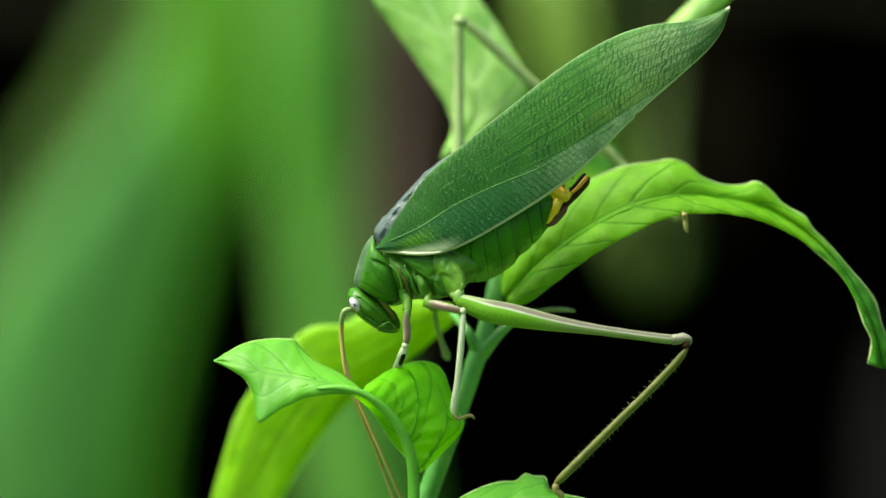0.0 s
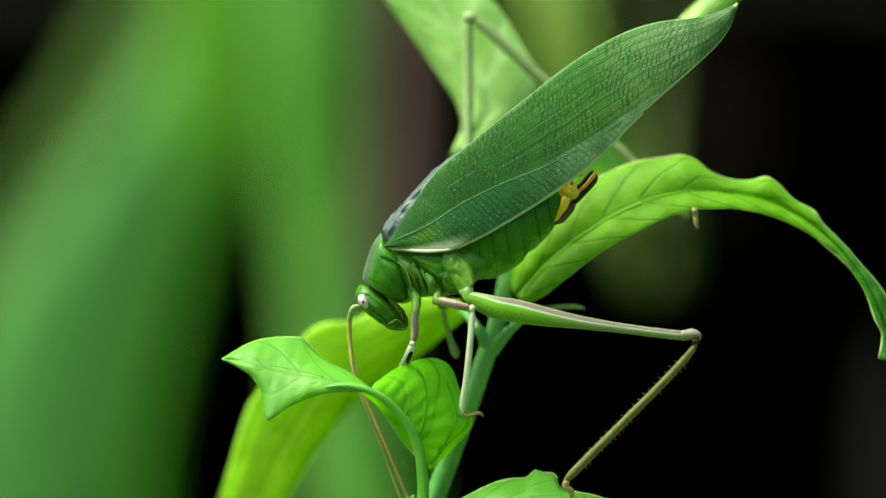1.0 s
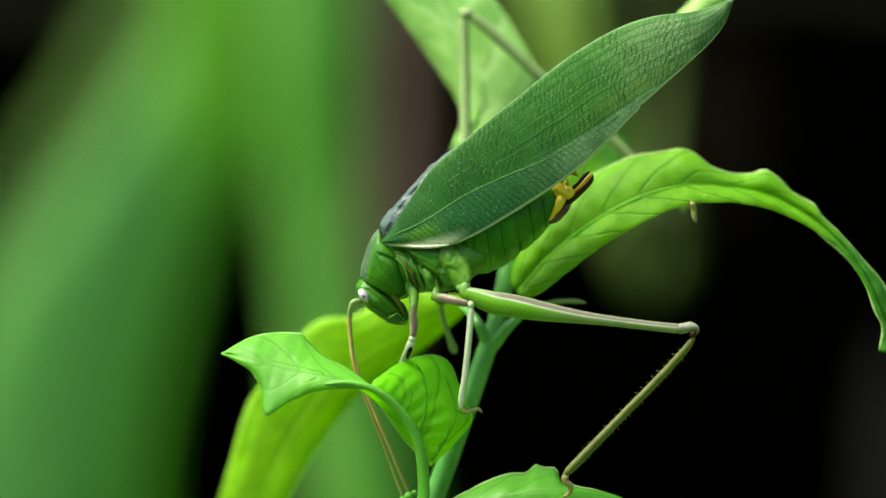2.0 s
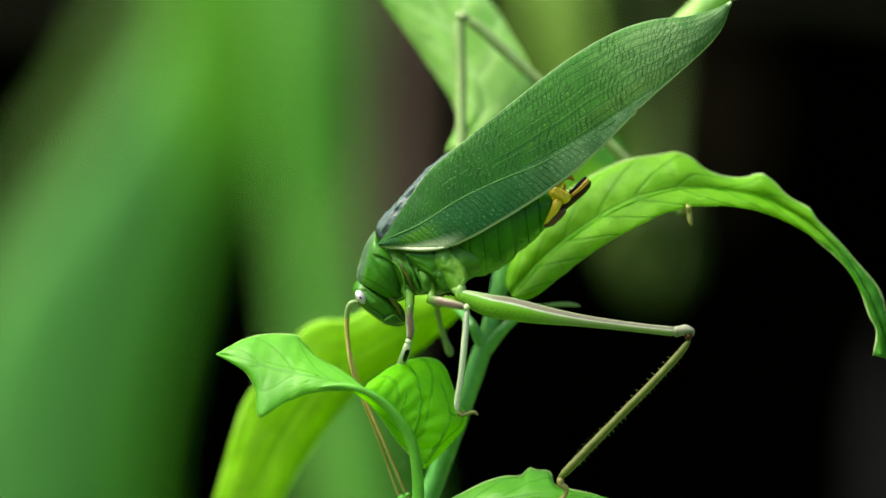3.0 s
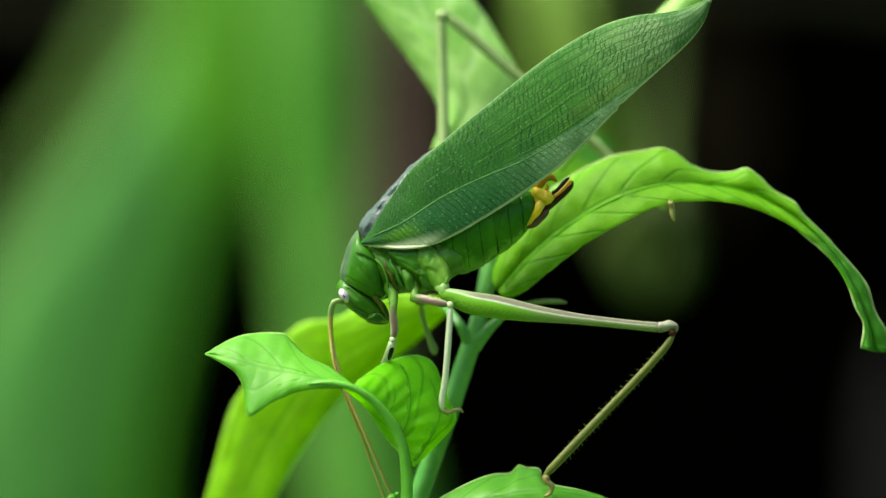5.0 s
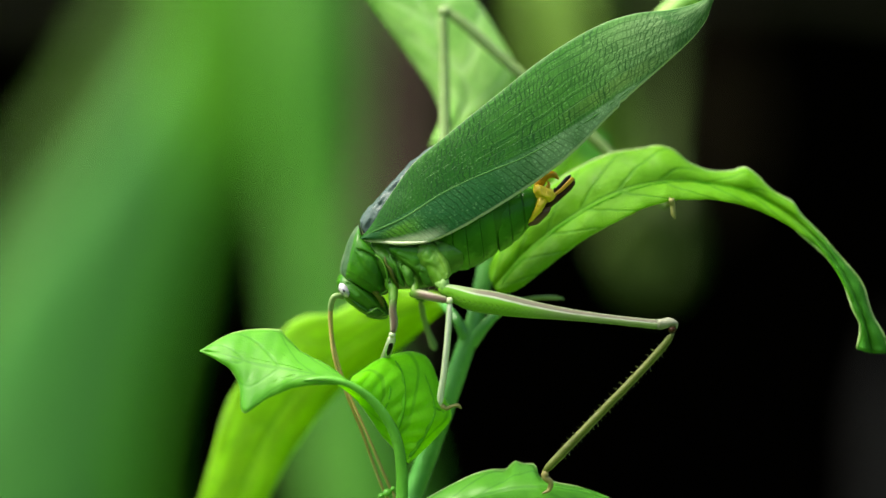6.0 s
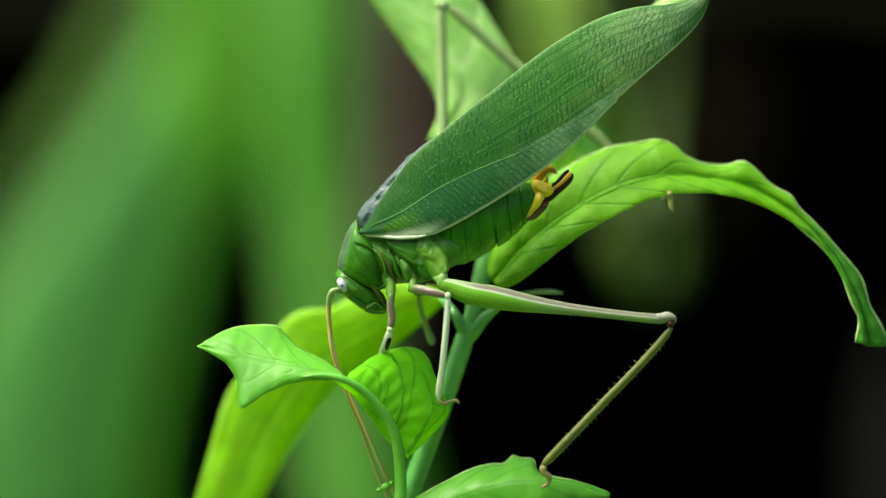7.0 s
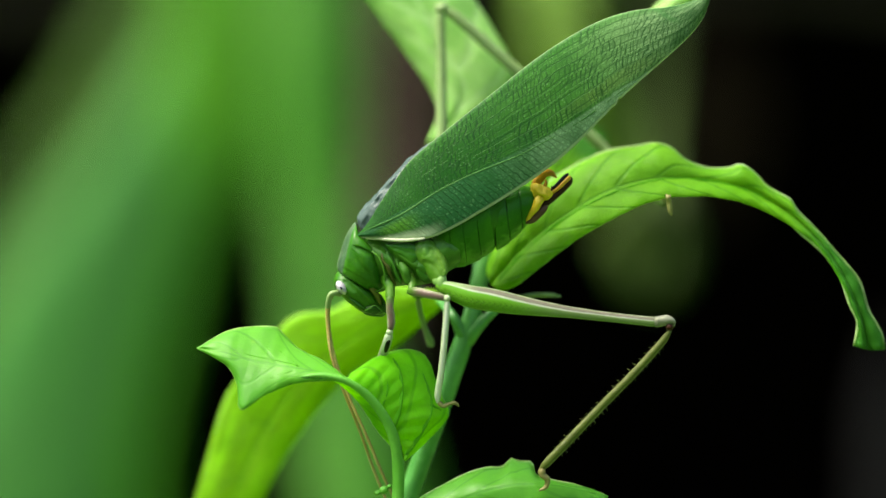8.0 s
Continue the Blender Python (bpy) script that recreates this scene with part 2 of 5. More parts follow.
def stripe_material(name, under, top, edge, grain=900.0, rough=0.3, thin=0.0):
    """A jumping thigh: rosy grey crest, a whitish line for its highlight, a green under side with scale-like ribs (v
    runs round the part).
    """
    g = Graph(name)
    u, v = g.uv()
    middle = g.math("ADD", 0.385, g.math("MULTIPLY", g.math("MINIMUM", u, 0.6), 0.13))
    off = g.math("SUBTRACT", v, middle)
    up = g.span(off, -0.008, 0.008, 1.0, 0.0)
    # the thigh's glossy highlight, laid into the colour as a whitish line
    line = g.math("MULTIPLY", g.span(g.math("ABSOLUTE", off), 0.006, 0.020, 1.0, 0.0), g.span(g.noise(300.0, 3.0), 0.3, 0.6, 0.55, 1.0))
    rib = g.math("ADD", g.math("MULTIPLY", u, 40.0), g.math("MULTIPLY", g.math("PINGPONG", g.math("MULTIPLY", v, 11.0), 0.5), 1.6))
    rib = g.math("MULTIPLY", g.span(g.math("PINGPONG", rib, 0.5), 0.02, 0.22, 1.0, 0.0), g.math("MULTIPLY", g.span(u, 0.5, 0.34), g.span(v, 0.50, 0.56)))
    low = g.mix(g.span(u, 0.30, 0.60), under, (0.110, 0.175, 0.062))
    low = g.mix(g.math("MULTIPLY", rib, 0.6), low, tuple(x * 0.4 for x in under))
    tone = g.mix(up, low, g.mix(g.span(u, 0.06, 0.2), top, edge))
    tone = g.mix(g.math("MULTIPLY", g.span(v, 0.34, 0.28), 0.7), tone, top)
    tone = g.mix(g.math("MULTIPLY", line, 0.75), tone, (0.440, 0.500, 0.410))
    tone = g.mix(g.math("MULTIPLY", g.noise(grain, 4.0), 0.3), tone, tuple(x * 0.6 for x in under))
    nrm = g.bump(g.math("SUBTRACT", g.noise(grain, 4.0), rib), 0.4, 0.0002)
    return g.finish(tone, rough, nrm, thin, under)


def limb_material(name, centre, edge, dark, grain=900.0, rough=0.32, start=None):
    """A thin leg: one tone along the middle, another along its edges, as in a half-clear skin."""
    g = Graph(name)
    u, v = g.uv()
    side = g.span(g.math("ABSOLUTE", g.math("SUBTRACT", g.math("ABSOLUTE", g.math("SUBTRACT", v, 0.5)), 0.0)), 0.06, 0.17)
    tone = g.mix(side, centre, edge)
    tone = g.mix(g.math("MULTIPLY", g.span(g.noise(grain * 0.5, 4.0), 0.45, 0.7), 0.45), tone, dark)
    if start:
        tone = g.mix(g.span(g.math("ADD", u, g.math("MULTIPLY", g.noise(600.0), 0.12)), 0.08, 0.40), start, tone)
    nrm = g.bump(g.noise(grain, 4.0), 0.5, 0.0002)
    return g.finish(tone, rough, nrm, 0.15, edge)


M_FRONT = leaf_material("leaf_front", (0.110, 0.430, 0.012), (0.150, 0.500, 0.016), (0.100, 0.400, 0.012), (0.46, 0.92, 0.014), 3, 0.62, 0.40, relief=0.22, netting=0.10, broad=1.6)
M_TIP = leaf_material("leaf_front_upper", (0.062, 0.290, 0.020), (0.090, 0.350, 0.026), (0.046, 0.240, 0.014), (0.20, 0.60, 0.02), 4, 0.35, 0.36, spec=0.22, relief=0.12, netting=0.08, broad=1.8)
M_RIGHT = leaf_material("leaf_arching", (0.115, 0.375, 0.012), (0.165, 0.450, 0.024), (0.058, 0.275, 0.008), (0.42, 0.72, 0.02), 12, 0.5, 0.44, relief=0.5, netting=0.12, tip=(0.036, 0.220, 0.016), broad=1.8, spec=0.16)
M_BACK = leaf_material("leaf_yellowish", (0.190, 0.500, 0.009), (0.235, 0.570, 0.011), (0.115, 0.380, 0.008), (0.48, 0.86, 0.01), 8, 0.55, 0.5, streak=0.5)
M_PALE = leaf_material("leaf_pale", (0.220, 0.520, 0.110), (0.360, 0.650, 0.200), (0.480, 0.740, 0.320), (0.46, 0.78, 0.20), 8, 0.45, 0.5, patch=130.0, broad=3.0)
M_MARGIN = skin_material("leaf_margin", (0.260, 0.460, 0.120), (0.380, 0.560, 0.240), (0.16, 0.38, 0.05), 500.0, 0.4, 0.3, (0.4, 0.7, 0.1), flecks=0.5)
M_STEM = skin_material("stem_skin", (0.038, 0.210, 0.032), (0.062, 0.270, 0.050), (0.160, 0.420, 0.130), 500.0, 0.34, 0.06, (0.25, 0.7, 0.12), spec=0.3)
M_PETIOLE = skin_material("petiole_skin", (0.060, 0.270, 0.025), (0.090, 0.340, 0.040), None, 700.0, 0.36, 0.15, (0.2, 0.6, 0.05))
M_WING = wing_material("tegmen")
M_VEIN = skin_material("wing_vein", (0.022, 0.095, 0.018), (0.038, 0.122, 0.028), None, 900.0, 0.5, spec=0.06)
M_DORSAL = skin_material("dorsal_field", (0.034, 0.064, 0.058), (0.052, 0.086, 0.078), (0.20, 0.25, 0.24), 520.0, 0.45, deep=0.8, spec=0.14, flecks=0.18)
M_PRONOTUM = saddle_material("pronotum_skin", (0.008, 0.078, 0.002), (0.018, 0.112, 0.003), (0.030, 0.078, 0.034), (0.058, 0.112, 0.056))
M_HEAD = skin_material("head_skin", (0.009, 0.082, 0.002), (0.022, 0.122, 0.004), (0.060, 0.190, 0.012), 900.0, 0.38, deep=0.35)
M_THORAX = skin_material("thorax_skin", (0.009, 0.078, 0.003), (0.034, 0.145, 0.008), (0.085, 0.240, 0.024), 380.0, 0.38, deep=0.7)
M_LEAFVEIN = skin_material("leaf_vein", (0.045, 0.250, 0.008), (0.062, 0.290, 0.012), None, 700.0, 0.6, 0.45, (0.18, 0.58, 0.02), spec=0.06)
M_PLATE = skin_material("side_plate_skin", (0.010, 0.098, 0.004), (0.030, 0.150, 0.008), (0.075, 0.230, 0.024), 700.0, 0.34, deep=0.4)
M_BELLY = skin_material("belly_skin", (0.008, 0.078, 0.003), (0.016, 0.100, 0.004), (0.050, 0.160, 0.020), 420.0, 0.40, deep=0.9, flecks=0.3, spec=0.1)
M_JAW = skin_material("jaw_skin", (0.005, 0.052, 0.002), (0.012, 0.080, 0.003), None, 900.0, 0.36)
M_CHEEKBROWN = skin_material("cheek_brown", (0.045, 0.062, 0.006), (0.085, 0.105, 0.012), (0.03, 0.09, 0.006), 600.0, 0.32)
M_TROCHANTER = skin_material("hip_joint_skin", (0.070, 0.200, 0.030), (0.160, 0.300, 0.090), (0.08, 0.16, 0.04), 420.0, 0.34, deep=0.9, flecks=0.4)
M_CHEEK = skin_material("cheek_pale", (0.030, 0.140, 0.010), (0.065, 0.200, 0.020), None, 900.0, 0.3)
M_FOLD = skin_material("neck_fold", (0.026, 0.044, 0.004), (0.058, 0.072, 0.009), (0.02, 0.06, 0.004), 600.0, 0.36)
M_COXA = skin_material("coxa_skin", (0.028, 0.130, 0.006), (0.075, 0.195, 0.016), (0.15, 0.24, 0.05), 420.0, 0.36, deep=0.6)
M_ABDOMEN = skin_material("abdomen_skin", (0.008, 0.088, 0.003), (0.019, 0.128, 0.005), (0.035, 0.165, 0.010), 700.0, 0.34, deep=0.3, under=(0.070, 0.240, 0.022), spec=0.12)
M_FEMUR = stripe_material("femur_skin", (0.075, 0.240, 0.012), (0.200, 0.310, 0.140), (0.115, 0.098, 0.086))
M_TIBIA = limb_material("tibia_skin", (0.060, 0.090, 0.014), (0.105, 0.132, 0.038), (0.035, 0.050, 0.010))
M_SHIN = limb_material("pale_tibia_skin", (0.480, 0.560, 0.440), (0.320, 0.440, 0.240), (0.26, 0.32, 0.18))
M_ROSY = limb_material("rosy_femur_skin", (0.100, 0.076, 0.058), (0.210, 0.250, 0.140), (0.07, 0.085, 0.035), start=(0.050, 0.150, 0.015), rough=0.24)
M_KNEE = skin_material("knee_grey", (0.055, 0.080, 0.040), (0.180, 0.200, 0.140), (0.02, 0.015, 0.012), 420.0, 0.36, deep=0.9)
M_FOOT = skin_material("tarsus_skin", (0.150, 0.165, 0.050), (0.140, 0.115, 0.040), None, 900.0, 0.4)
M_FAR = limb_material("far_leg_skin", (0.140, 0.245, 0.080), (0.190, 0.300, 0.115), (0.11, 0.18, 0.05))
M_EYE = skin_material("eye_white", (0.250, 0.260, 0.290), (0.430, 0.430, 0.460), (0.16, 0.16, 0.20), 520.0, 0.22, coat=0.4)
M_PUPIL = skin_material("eye_dark", (0.020, 0.020, 0.030), (0.050, 0.050, 0.060), None, 900.0, 0.2, coat=0.3)
M_BLACK = skin_material("black_patch", (0.005, 0.005, 0.005), (0.010, 0.010, 0.010), None, 900.0, 0.35, spec=0.08)
M_YELLOW = skin_material("yellow_flesh", (0.400, 0.320, 0.014), (0.560, 0.480, 0.026), (0.14, 0.08, 0.006), 420.0, 0.34, deep=0.9, flecks=0.55)
M_AMBER = skin_material("amber_hook", (0.300, 0.150, 0.008), (0.420, 0.250, 0.012), (0.05, 0.015, 0.005), 400.0, 0.3)
M_BROWN = skin_material("ovipositor_brown", (0.010, 0.005, 0.003), (0.030, 0.012, 0.006), (0.005, 0.003, 0.002), 700.0, 0.3, spec=0.08)
M_MAUVE = skin_material("plate_brown", (0.060, 0.034, 0.020), (0.110, 0.068, 0.044), (0.02, 0.012, 0.008), 500.0, 0.36, spec=0.1, flecks=0.5)
M_ANTENNA = skin_material("antenna_tan", (0.290, 0.230, 0.060), (0.350, 0.300, 0.110), None, 1200.0, 0.4, bands=60.0)
M_SPINE = skin_material("spine_pale", (0.330, 0.400, 0.260), (0.420, 0.480, 0.330), (0.16, 0.28, 0.10), 700.0, 0.4, deep=0.8)
M_BLADE = leaf_material("broad_blade", (0.038, 0.205, 0.034), (0.092, 0.310, 0.074), (0.062, 0.250, 0.045), (0.11, 0.38, 0.07), 3, 0.4, 0.5, 11.0)
# dark olive base holds this blade's shade
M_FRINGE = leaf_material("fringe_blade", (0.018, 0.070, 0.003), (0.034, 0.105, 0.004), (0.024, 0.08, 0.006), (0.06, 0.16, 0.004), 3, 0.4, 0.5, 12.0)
M_LIME = leaf_material("lime_blade", (0.064, 0.300, 0.024), (0.140, 0.395, 0.080), (0.095, 0.320, 0.055), (0.16, 0.46, 0.04), 3, 0.4, 0.5, 10.0)
M_MEADOW = leaf_material("deep_blade", (0.040, 0.235, 0.008), (0.074, 0.305, 0.012), (0.045, 0.24, 0.01), (0.10, 0.40, 0.01), 3, 0.4, 0.5, 12.0)
# olive darkened in the base colour to stand for shade
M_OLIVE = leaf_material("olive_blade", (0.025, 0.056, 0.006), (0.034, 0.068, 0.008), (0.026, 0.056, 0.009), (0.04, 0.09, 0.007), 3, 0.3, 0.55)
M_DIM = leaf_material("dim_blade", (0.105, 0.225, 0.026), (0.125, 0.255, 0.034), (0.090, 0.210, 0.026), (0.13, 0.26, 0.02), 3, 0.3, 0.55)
M_DRY = skin_material("dry_stalk", (0.070, 0.046, 0.036), (0.100, 0.070, 0.056), (0.03, 0.02, 0.016), 60.0, 0.7)
M_DEAD = skin_material("dead_stem_bark", (0.046, 0.036, 0.036), (0.070, 0.056, 0.055), (0.03, 0.022, 0.02), 60.0, 0.8, spec=0.05)
# dry brown darkened so that the colour carries the deep shade
M_HUSK = skin_material("shaded_husk", (0.020, 0.011, 0.008), (0.034, 0.020, 0.015), (0.01, 0.006, 0.005), 60.0, 0.8, spec=0.05)
# grey taken down to near black in place of real shade
M_GREY = skin_material("shaded_grey", (0.007, 0.007, 0.0075), (0.011, 0.011, 0.0115), (0.015, 0.015, 0.016), 60.0, 0.8, spec=0.05)
# unseen ground, its green picked to bounce light onto the undersides
M_BOUNCE = skin_material("bounce_green", (0.060, 0.130, 0.022), (0.095, 0.170, 0.032), (0.03, 0.05, 0.012), 30.0, 0.9)
M_HEDGE = leaf_material("hedge_leaves", (0.04, 0.11, 0.015), (0.06, 0.14, 0.02), (0.03, 0.08, 0.01), (0.08, 0.2, 0.02), 40, 0.1, 0.6)
# near-black base: the hollow's deep shade put into the colour
M_SHADE_BLACK = skin_material("shade_black", (0.0022, 0.0018, 0.0014), (0.005, 0.003, 0.0024), None, 12.0, 0.95, spec=0.02)


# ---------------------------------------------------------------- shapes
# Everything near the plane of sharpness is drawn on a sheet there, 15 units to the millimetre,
# origin top left, middle (784, 441); d is the depth behind that plane in millimetres, along the line of sight.
UNIT = 1 / 15000


def at(x, y, d=0.0):
    k = 1 + d * 0.001 / REACH
    return Vector(((x - 784) * UNIT * k, d * 0.001, EYE_HEIGHT + (441 - y) * UNIT * k))


def spline(points, n):
    """n + 1 rows along a smooth curve through rows of numbers, evenly in the rows' own spacing."""
    p = np.array(points, float)
    if len(p) == 2:
        return [p[0] + (p[1] - p[0]) * i / n for i in range(n + 1)]
    ext = np.vstack([2 * p[0] - p[1], p, 2 * p[-1] - p[-2]])
    step = np.maximum(np.linalg.norm(np.diff(p[:, :2], axis=0), axis=1), 1e-6)
    along = np.concatenate([[0], np.cumsum(step)]) / step.sum()
    rows = []
    for i in range(n + 1):
        s = i / n
        k = min(max(int(np.searchsorted(along, s, side="right")) - 1, 0), len(p) - 2)
        f = (s - along[k]) / (along[k + 1] - along[k])
        a, b, c, d = ext[k], ext[k + 1], ext[k + 2], ext[k + 3]
        h0, h1 = step[k], step[k]
        hp = step[k - 1] if k else step[k]
        hn = step[k + 1] if k + 1 < len(step) else step[k]
        m1 = (c - a) / (hp + h0) * h0
        m2 = (d - b) / (h1 + hn) * h1
        f2, f3 = f * f, f * f * f
        rows.append((2 * f3 - 3 * f2 + 1) * b + (f3 - 2 * f2 + f) * m1 + (-2 * f3 + 3 * f2) * c + (f3 - f2) * m2)
    return rows


def grid_faces(bm, rows, uv, closed=False, flip=False, wrap_v=1.0):
    """Faces between rows of vertices, with u along and v across."""
    nu = len(rows) - 1
    for i in range(nu):
        m = len(rows[i])
        for j in range(m if closed else m - 1):
            quad = [(i, j), (i + 1, j), (i + 1, j + 1), (i, j + 1)]
            if flip:
                quad.reverse()
            try:
                f = bm.faces.new([rows[a][b % m] for a, b in quad])
            except ValueError:
                continue
            f.smooth = True
            for loop, (a, b) in zip(f.loops, quad):
                loop[uv].uv = (a / nu, b / (m if closed else m - 1))


def loft(sections, base, along=40, ring=20, power=1.0, lump=0.0, cap=0.6, into=None):
    """A body through sections (x top, y top, x bottom, y bottom, half depth in mm, depth): rounded rings, closed ends."""
    bm = into or bmesh.new()
    uv = bm.loops.layers.uv.verify()
    rows = []
    for i, r in enumerate(spline(sections, along)):
        s = i / along
        end = min(1.0, min(s, 1 - s) * along / 2.2 * (1 - cap) + cap) if cap < 1 else 1.0
        mid = at((r[0] + r[2]) / 2, (r[1] + r[3]) / 2, r[5])
        half = (at(r[0], r[1], r[5]) - at(r[2], r[3], r[5])) / 2
        ringv = []
        for j in range(ring):
            a = 2 * math.pi * j / ring
            ca, sa = math.cos(a), math.sin(a)
            ca = math.copysign(abs(ca) ** power, ca)
            sa = math.copysign(abs(sa) ** power, sa)
            # v = 0 far side, 0.25 top, 0.5 near side, 0.75 bottom
            p = mid + half * (sa * end) + Vector((0, r[4] * 0.001 * ca * end, 0))
            if lump:
                p += Vector((0, 1, 0)) * lump * 0.001 * noise.noise(p * 900) + half.normalized() * lump * 0.001 * noise.noise(p * 700)
            ringv.append(bm.verts.new(p - base))
        rows.append(ringv)
    grid_faces(bm, rows, uv, closed=True)
    for ringv, flip in ((rows[0], False), (rows[-1], True)):
        f = bm.faces.new(ringv if not flip else list(reversed(ringv)))
        f.smooth = True
    bmesh.ops.recalc_face_normals(bm, faces=bm.faces)
    return bm


def limb(points, base, along=24, ring=12, power=1.0, flat=1.0, cap=0.55, lump=0.0, into=None):
    """A tapering limb through (x, y, depth, radius in units); flat: depth against height of the section."""
    rows = spline(points, along)
    sec, last = [], None
    for i, r in enumerate(rows):
        a, b = rows[max(i - 1, 0)], rows[min(i + 1, len(rows) - 1)]
        t = np.array([b[0] - a[0], b[1] - a[1]])
        t = t / max(np.linalg.norm(t), 1e-6)
        n = np.array([t[1], -t[0]]) * r[3]
        if (n[1] > 0 if last is None else n.dot(last) < 0):
            n = -n
        last = n
        sec.append((r[0] + n[0], r[1] + n[1], r[0] - n[0], r[1] - n[1], r[3] / 15 * flat, r[2]))
    return loft_rows(sec, base, ring, power, cap, lump, into)


def loft_rows(sec, base, ring, power, cap, lump, into):
    bm = into or bmesh.new()
    uv = bm.loops.layers.uv.verify()
    rows, n = [], len(sec) - 1
    for i, r in enumerate(sec):
        end = min(1.0, cap + (1 - cap) * min(i, n - i) / 2.0)
        mid = at((r[0] + r[2]) / 2, (r[1] + r[3]) / 2, r[5])
        half = (at(r[0], r[1], r[5]) - at(r[2], r[3], r[5])) / 2
        ringv = []
        for j in range(ring):
            a = 2 * math.pi * j / ring
            ca, sa = math.cos(a), math.sin(a)
            p = mid + half * (sa * end) + Vector((0, r[4] * 0.001 * ca * end, 0))
            if lump:
                p += half.normalized() * lump * 0.001 * noise.noise(p * 800)
            ringv.append(bm.verts.new(p - base))
        rows.append(ringv)
    grid_faces(bm, rows, uv, closed=True)
    bm.faces.new(rows[0]).smooth = True
    bm.faces.new(list(reversed(rows[-1]))).smooth = True
    bmesh.ops.recalc_face_normals(bm, faces=bm.faces)
    return bm


def blade(one, rib, two, base, along=56, across=9, thick=0.22, arch=0.0, ruffle=0.0, crease=0.0, seed=1.0):
    """A leaf or wing lofted from one edge over the rib to the other edge; each a run of (x, y, depth).
    arch: how far the halves swell towards the viewer, mm; ruffle: waviness of the margin, mm."""
    bm = bmesh.new()
    uv = bm.loops.layers.uv.verify()
    a, r, b = (spline(e, along) for e in (one, rib, two))
    pts = []
    for i in range(along + 1):
        row = []
        for side, e in ((0, a), (1, b)):
            pa, pr = at(*e[i]), at(*r[i])
            for j in range(across + 1):
                f = 1 - j / across if side == 0 else j / across
                if side == 1 and j == 0:
                    continue
                p = pr.lerp(pa, f)
                swell = math.sin(math.pi * f) * arch
                wav = ruffle * f * f * (noise.noise(Vector((i * 0.23, side * 7.7 + seed, 0.3))) + 0.6 * noise.noise(Vector((i * 0.71, side * 3.3 + seed, 4.1))))
                quilt = crease * math.sin(i * 1.25 + f * 3.0) * math.sin(math.pi * min(1, f * 1.2))
                p += Vector((0, (wav - swell - quilt) * 0.001, wav * 0.00025))
                row.append(p)
        pts.append(row)
    m = len(pts[0])
    normals = [[None] * m for _ in pts]
    for i in range(along + 1):
        for j in range(m):
            du = pts[min(i + 1, along)][j] - pts[max(i - 1, 0)][j]
            dv = pts[i][min(j + 1, m - 1)] - pts[i][max(j - 1, 0)]
            n = du.cross(dv)
            normals[i][j] = n.normalized() if n.length > 1e-12 else Vector((0, -1, 0))
    front, rear = [], []
    for i in range(along + 1):
        fr, re = [], []
        for j in range(m):
            t = thick * 0.0005 * (0.45 if j in (0, m - 1) else 1.0)
            fr.append(bm.verts.new(pts[i][j] + normals[i][j] * t - base))
            re.append(bm.verts.new(pts[i][j] - normals[i][j] * t - base))
        front.append(fr)
        rear.append(re)
    grid_faces(bm, front, uv)
    grid_faces(bm, rear, uv, flip=True)
    rim = [(front[i][0], rear[i][0], i, 0) for i in range(along + 1)]
    rim += [(front[along][j], rear[along][j], along, j) for j in range(1, m)]
    rim += [(front[i][m - 1], rear[i][m - 1], i, m - 1) for i in range(along - 1, -1, -1)]
    rim += [(front[0][j], rear[0][j], 0, j) for j in range(m - 2, 0, -1)]
    for k in range(len(rim)):
        p, q = rim[k], rim[(k + 1) % len(rim)]
        try:
            f = bm.faces.new([p[0], q[0], q[1], p[1]])
        except ValueError:
            continue
        f.smooth = True
        for loop, e in zip(f.loops, (p, q, q, p)):
            loop[uv].uv = (e[2] / along, e[3] / (m - 1))
    bmesh.ops.recalc_face_normals(bm, faces=bm.faces)
    return bm


def on_blade(one, rib, two, line, arch, lift, radius, n=28):
    """A run of (x, y, depth, radius) that follows a line drawn over a blade, lifted towards the viewer."""
    a, r, c = (spline(e, 60) for e in (one, rib, two))
    cloud = []
    for i in range(61):
        for e in (a, c):
            for j in range(13):
                f = j / 12
                q = r[i] + (e[i] - r[i]) * f
                cloud.append((q[0], q[1], q[2] - arch * math.sin(math.pi * f)))
    cloud = np.array(cloud)
    run = []
    for k, q in enumerate(spline(line, n)):
        gap = np.hypot(cloud[:, 0] - q[0], cloud[:, 1] - q[1])
        near = np.argsort(gap)[:6]
        w = 1 / (gap[near] + 1.0)
        taper = 1 - 0.6 * k / n
        run.append((q[0], q[1], float((cloud[near, 2] * w).sum() / w.sum()) - lift, radius * taper))
    return run


def sheet_of(p):
    """The sheet's x and y of a place."""
    k = 1 + p.y / REACH
    return 784 + p.x / UNIT / k, 441 - (p.z - EYE_HEIGHT) / UNIT / k


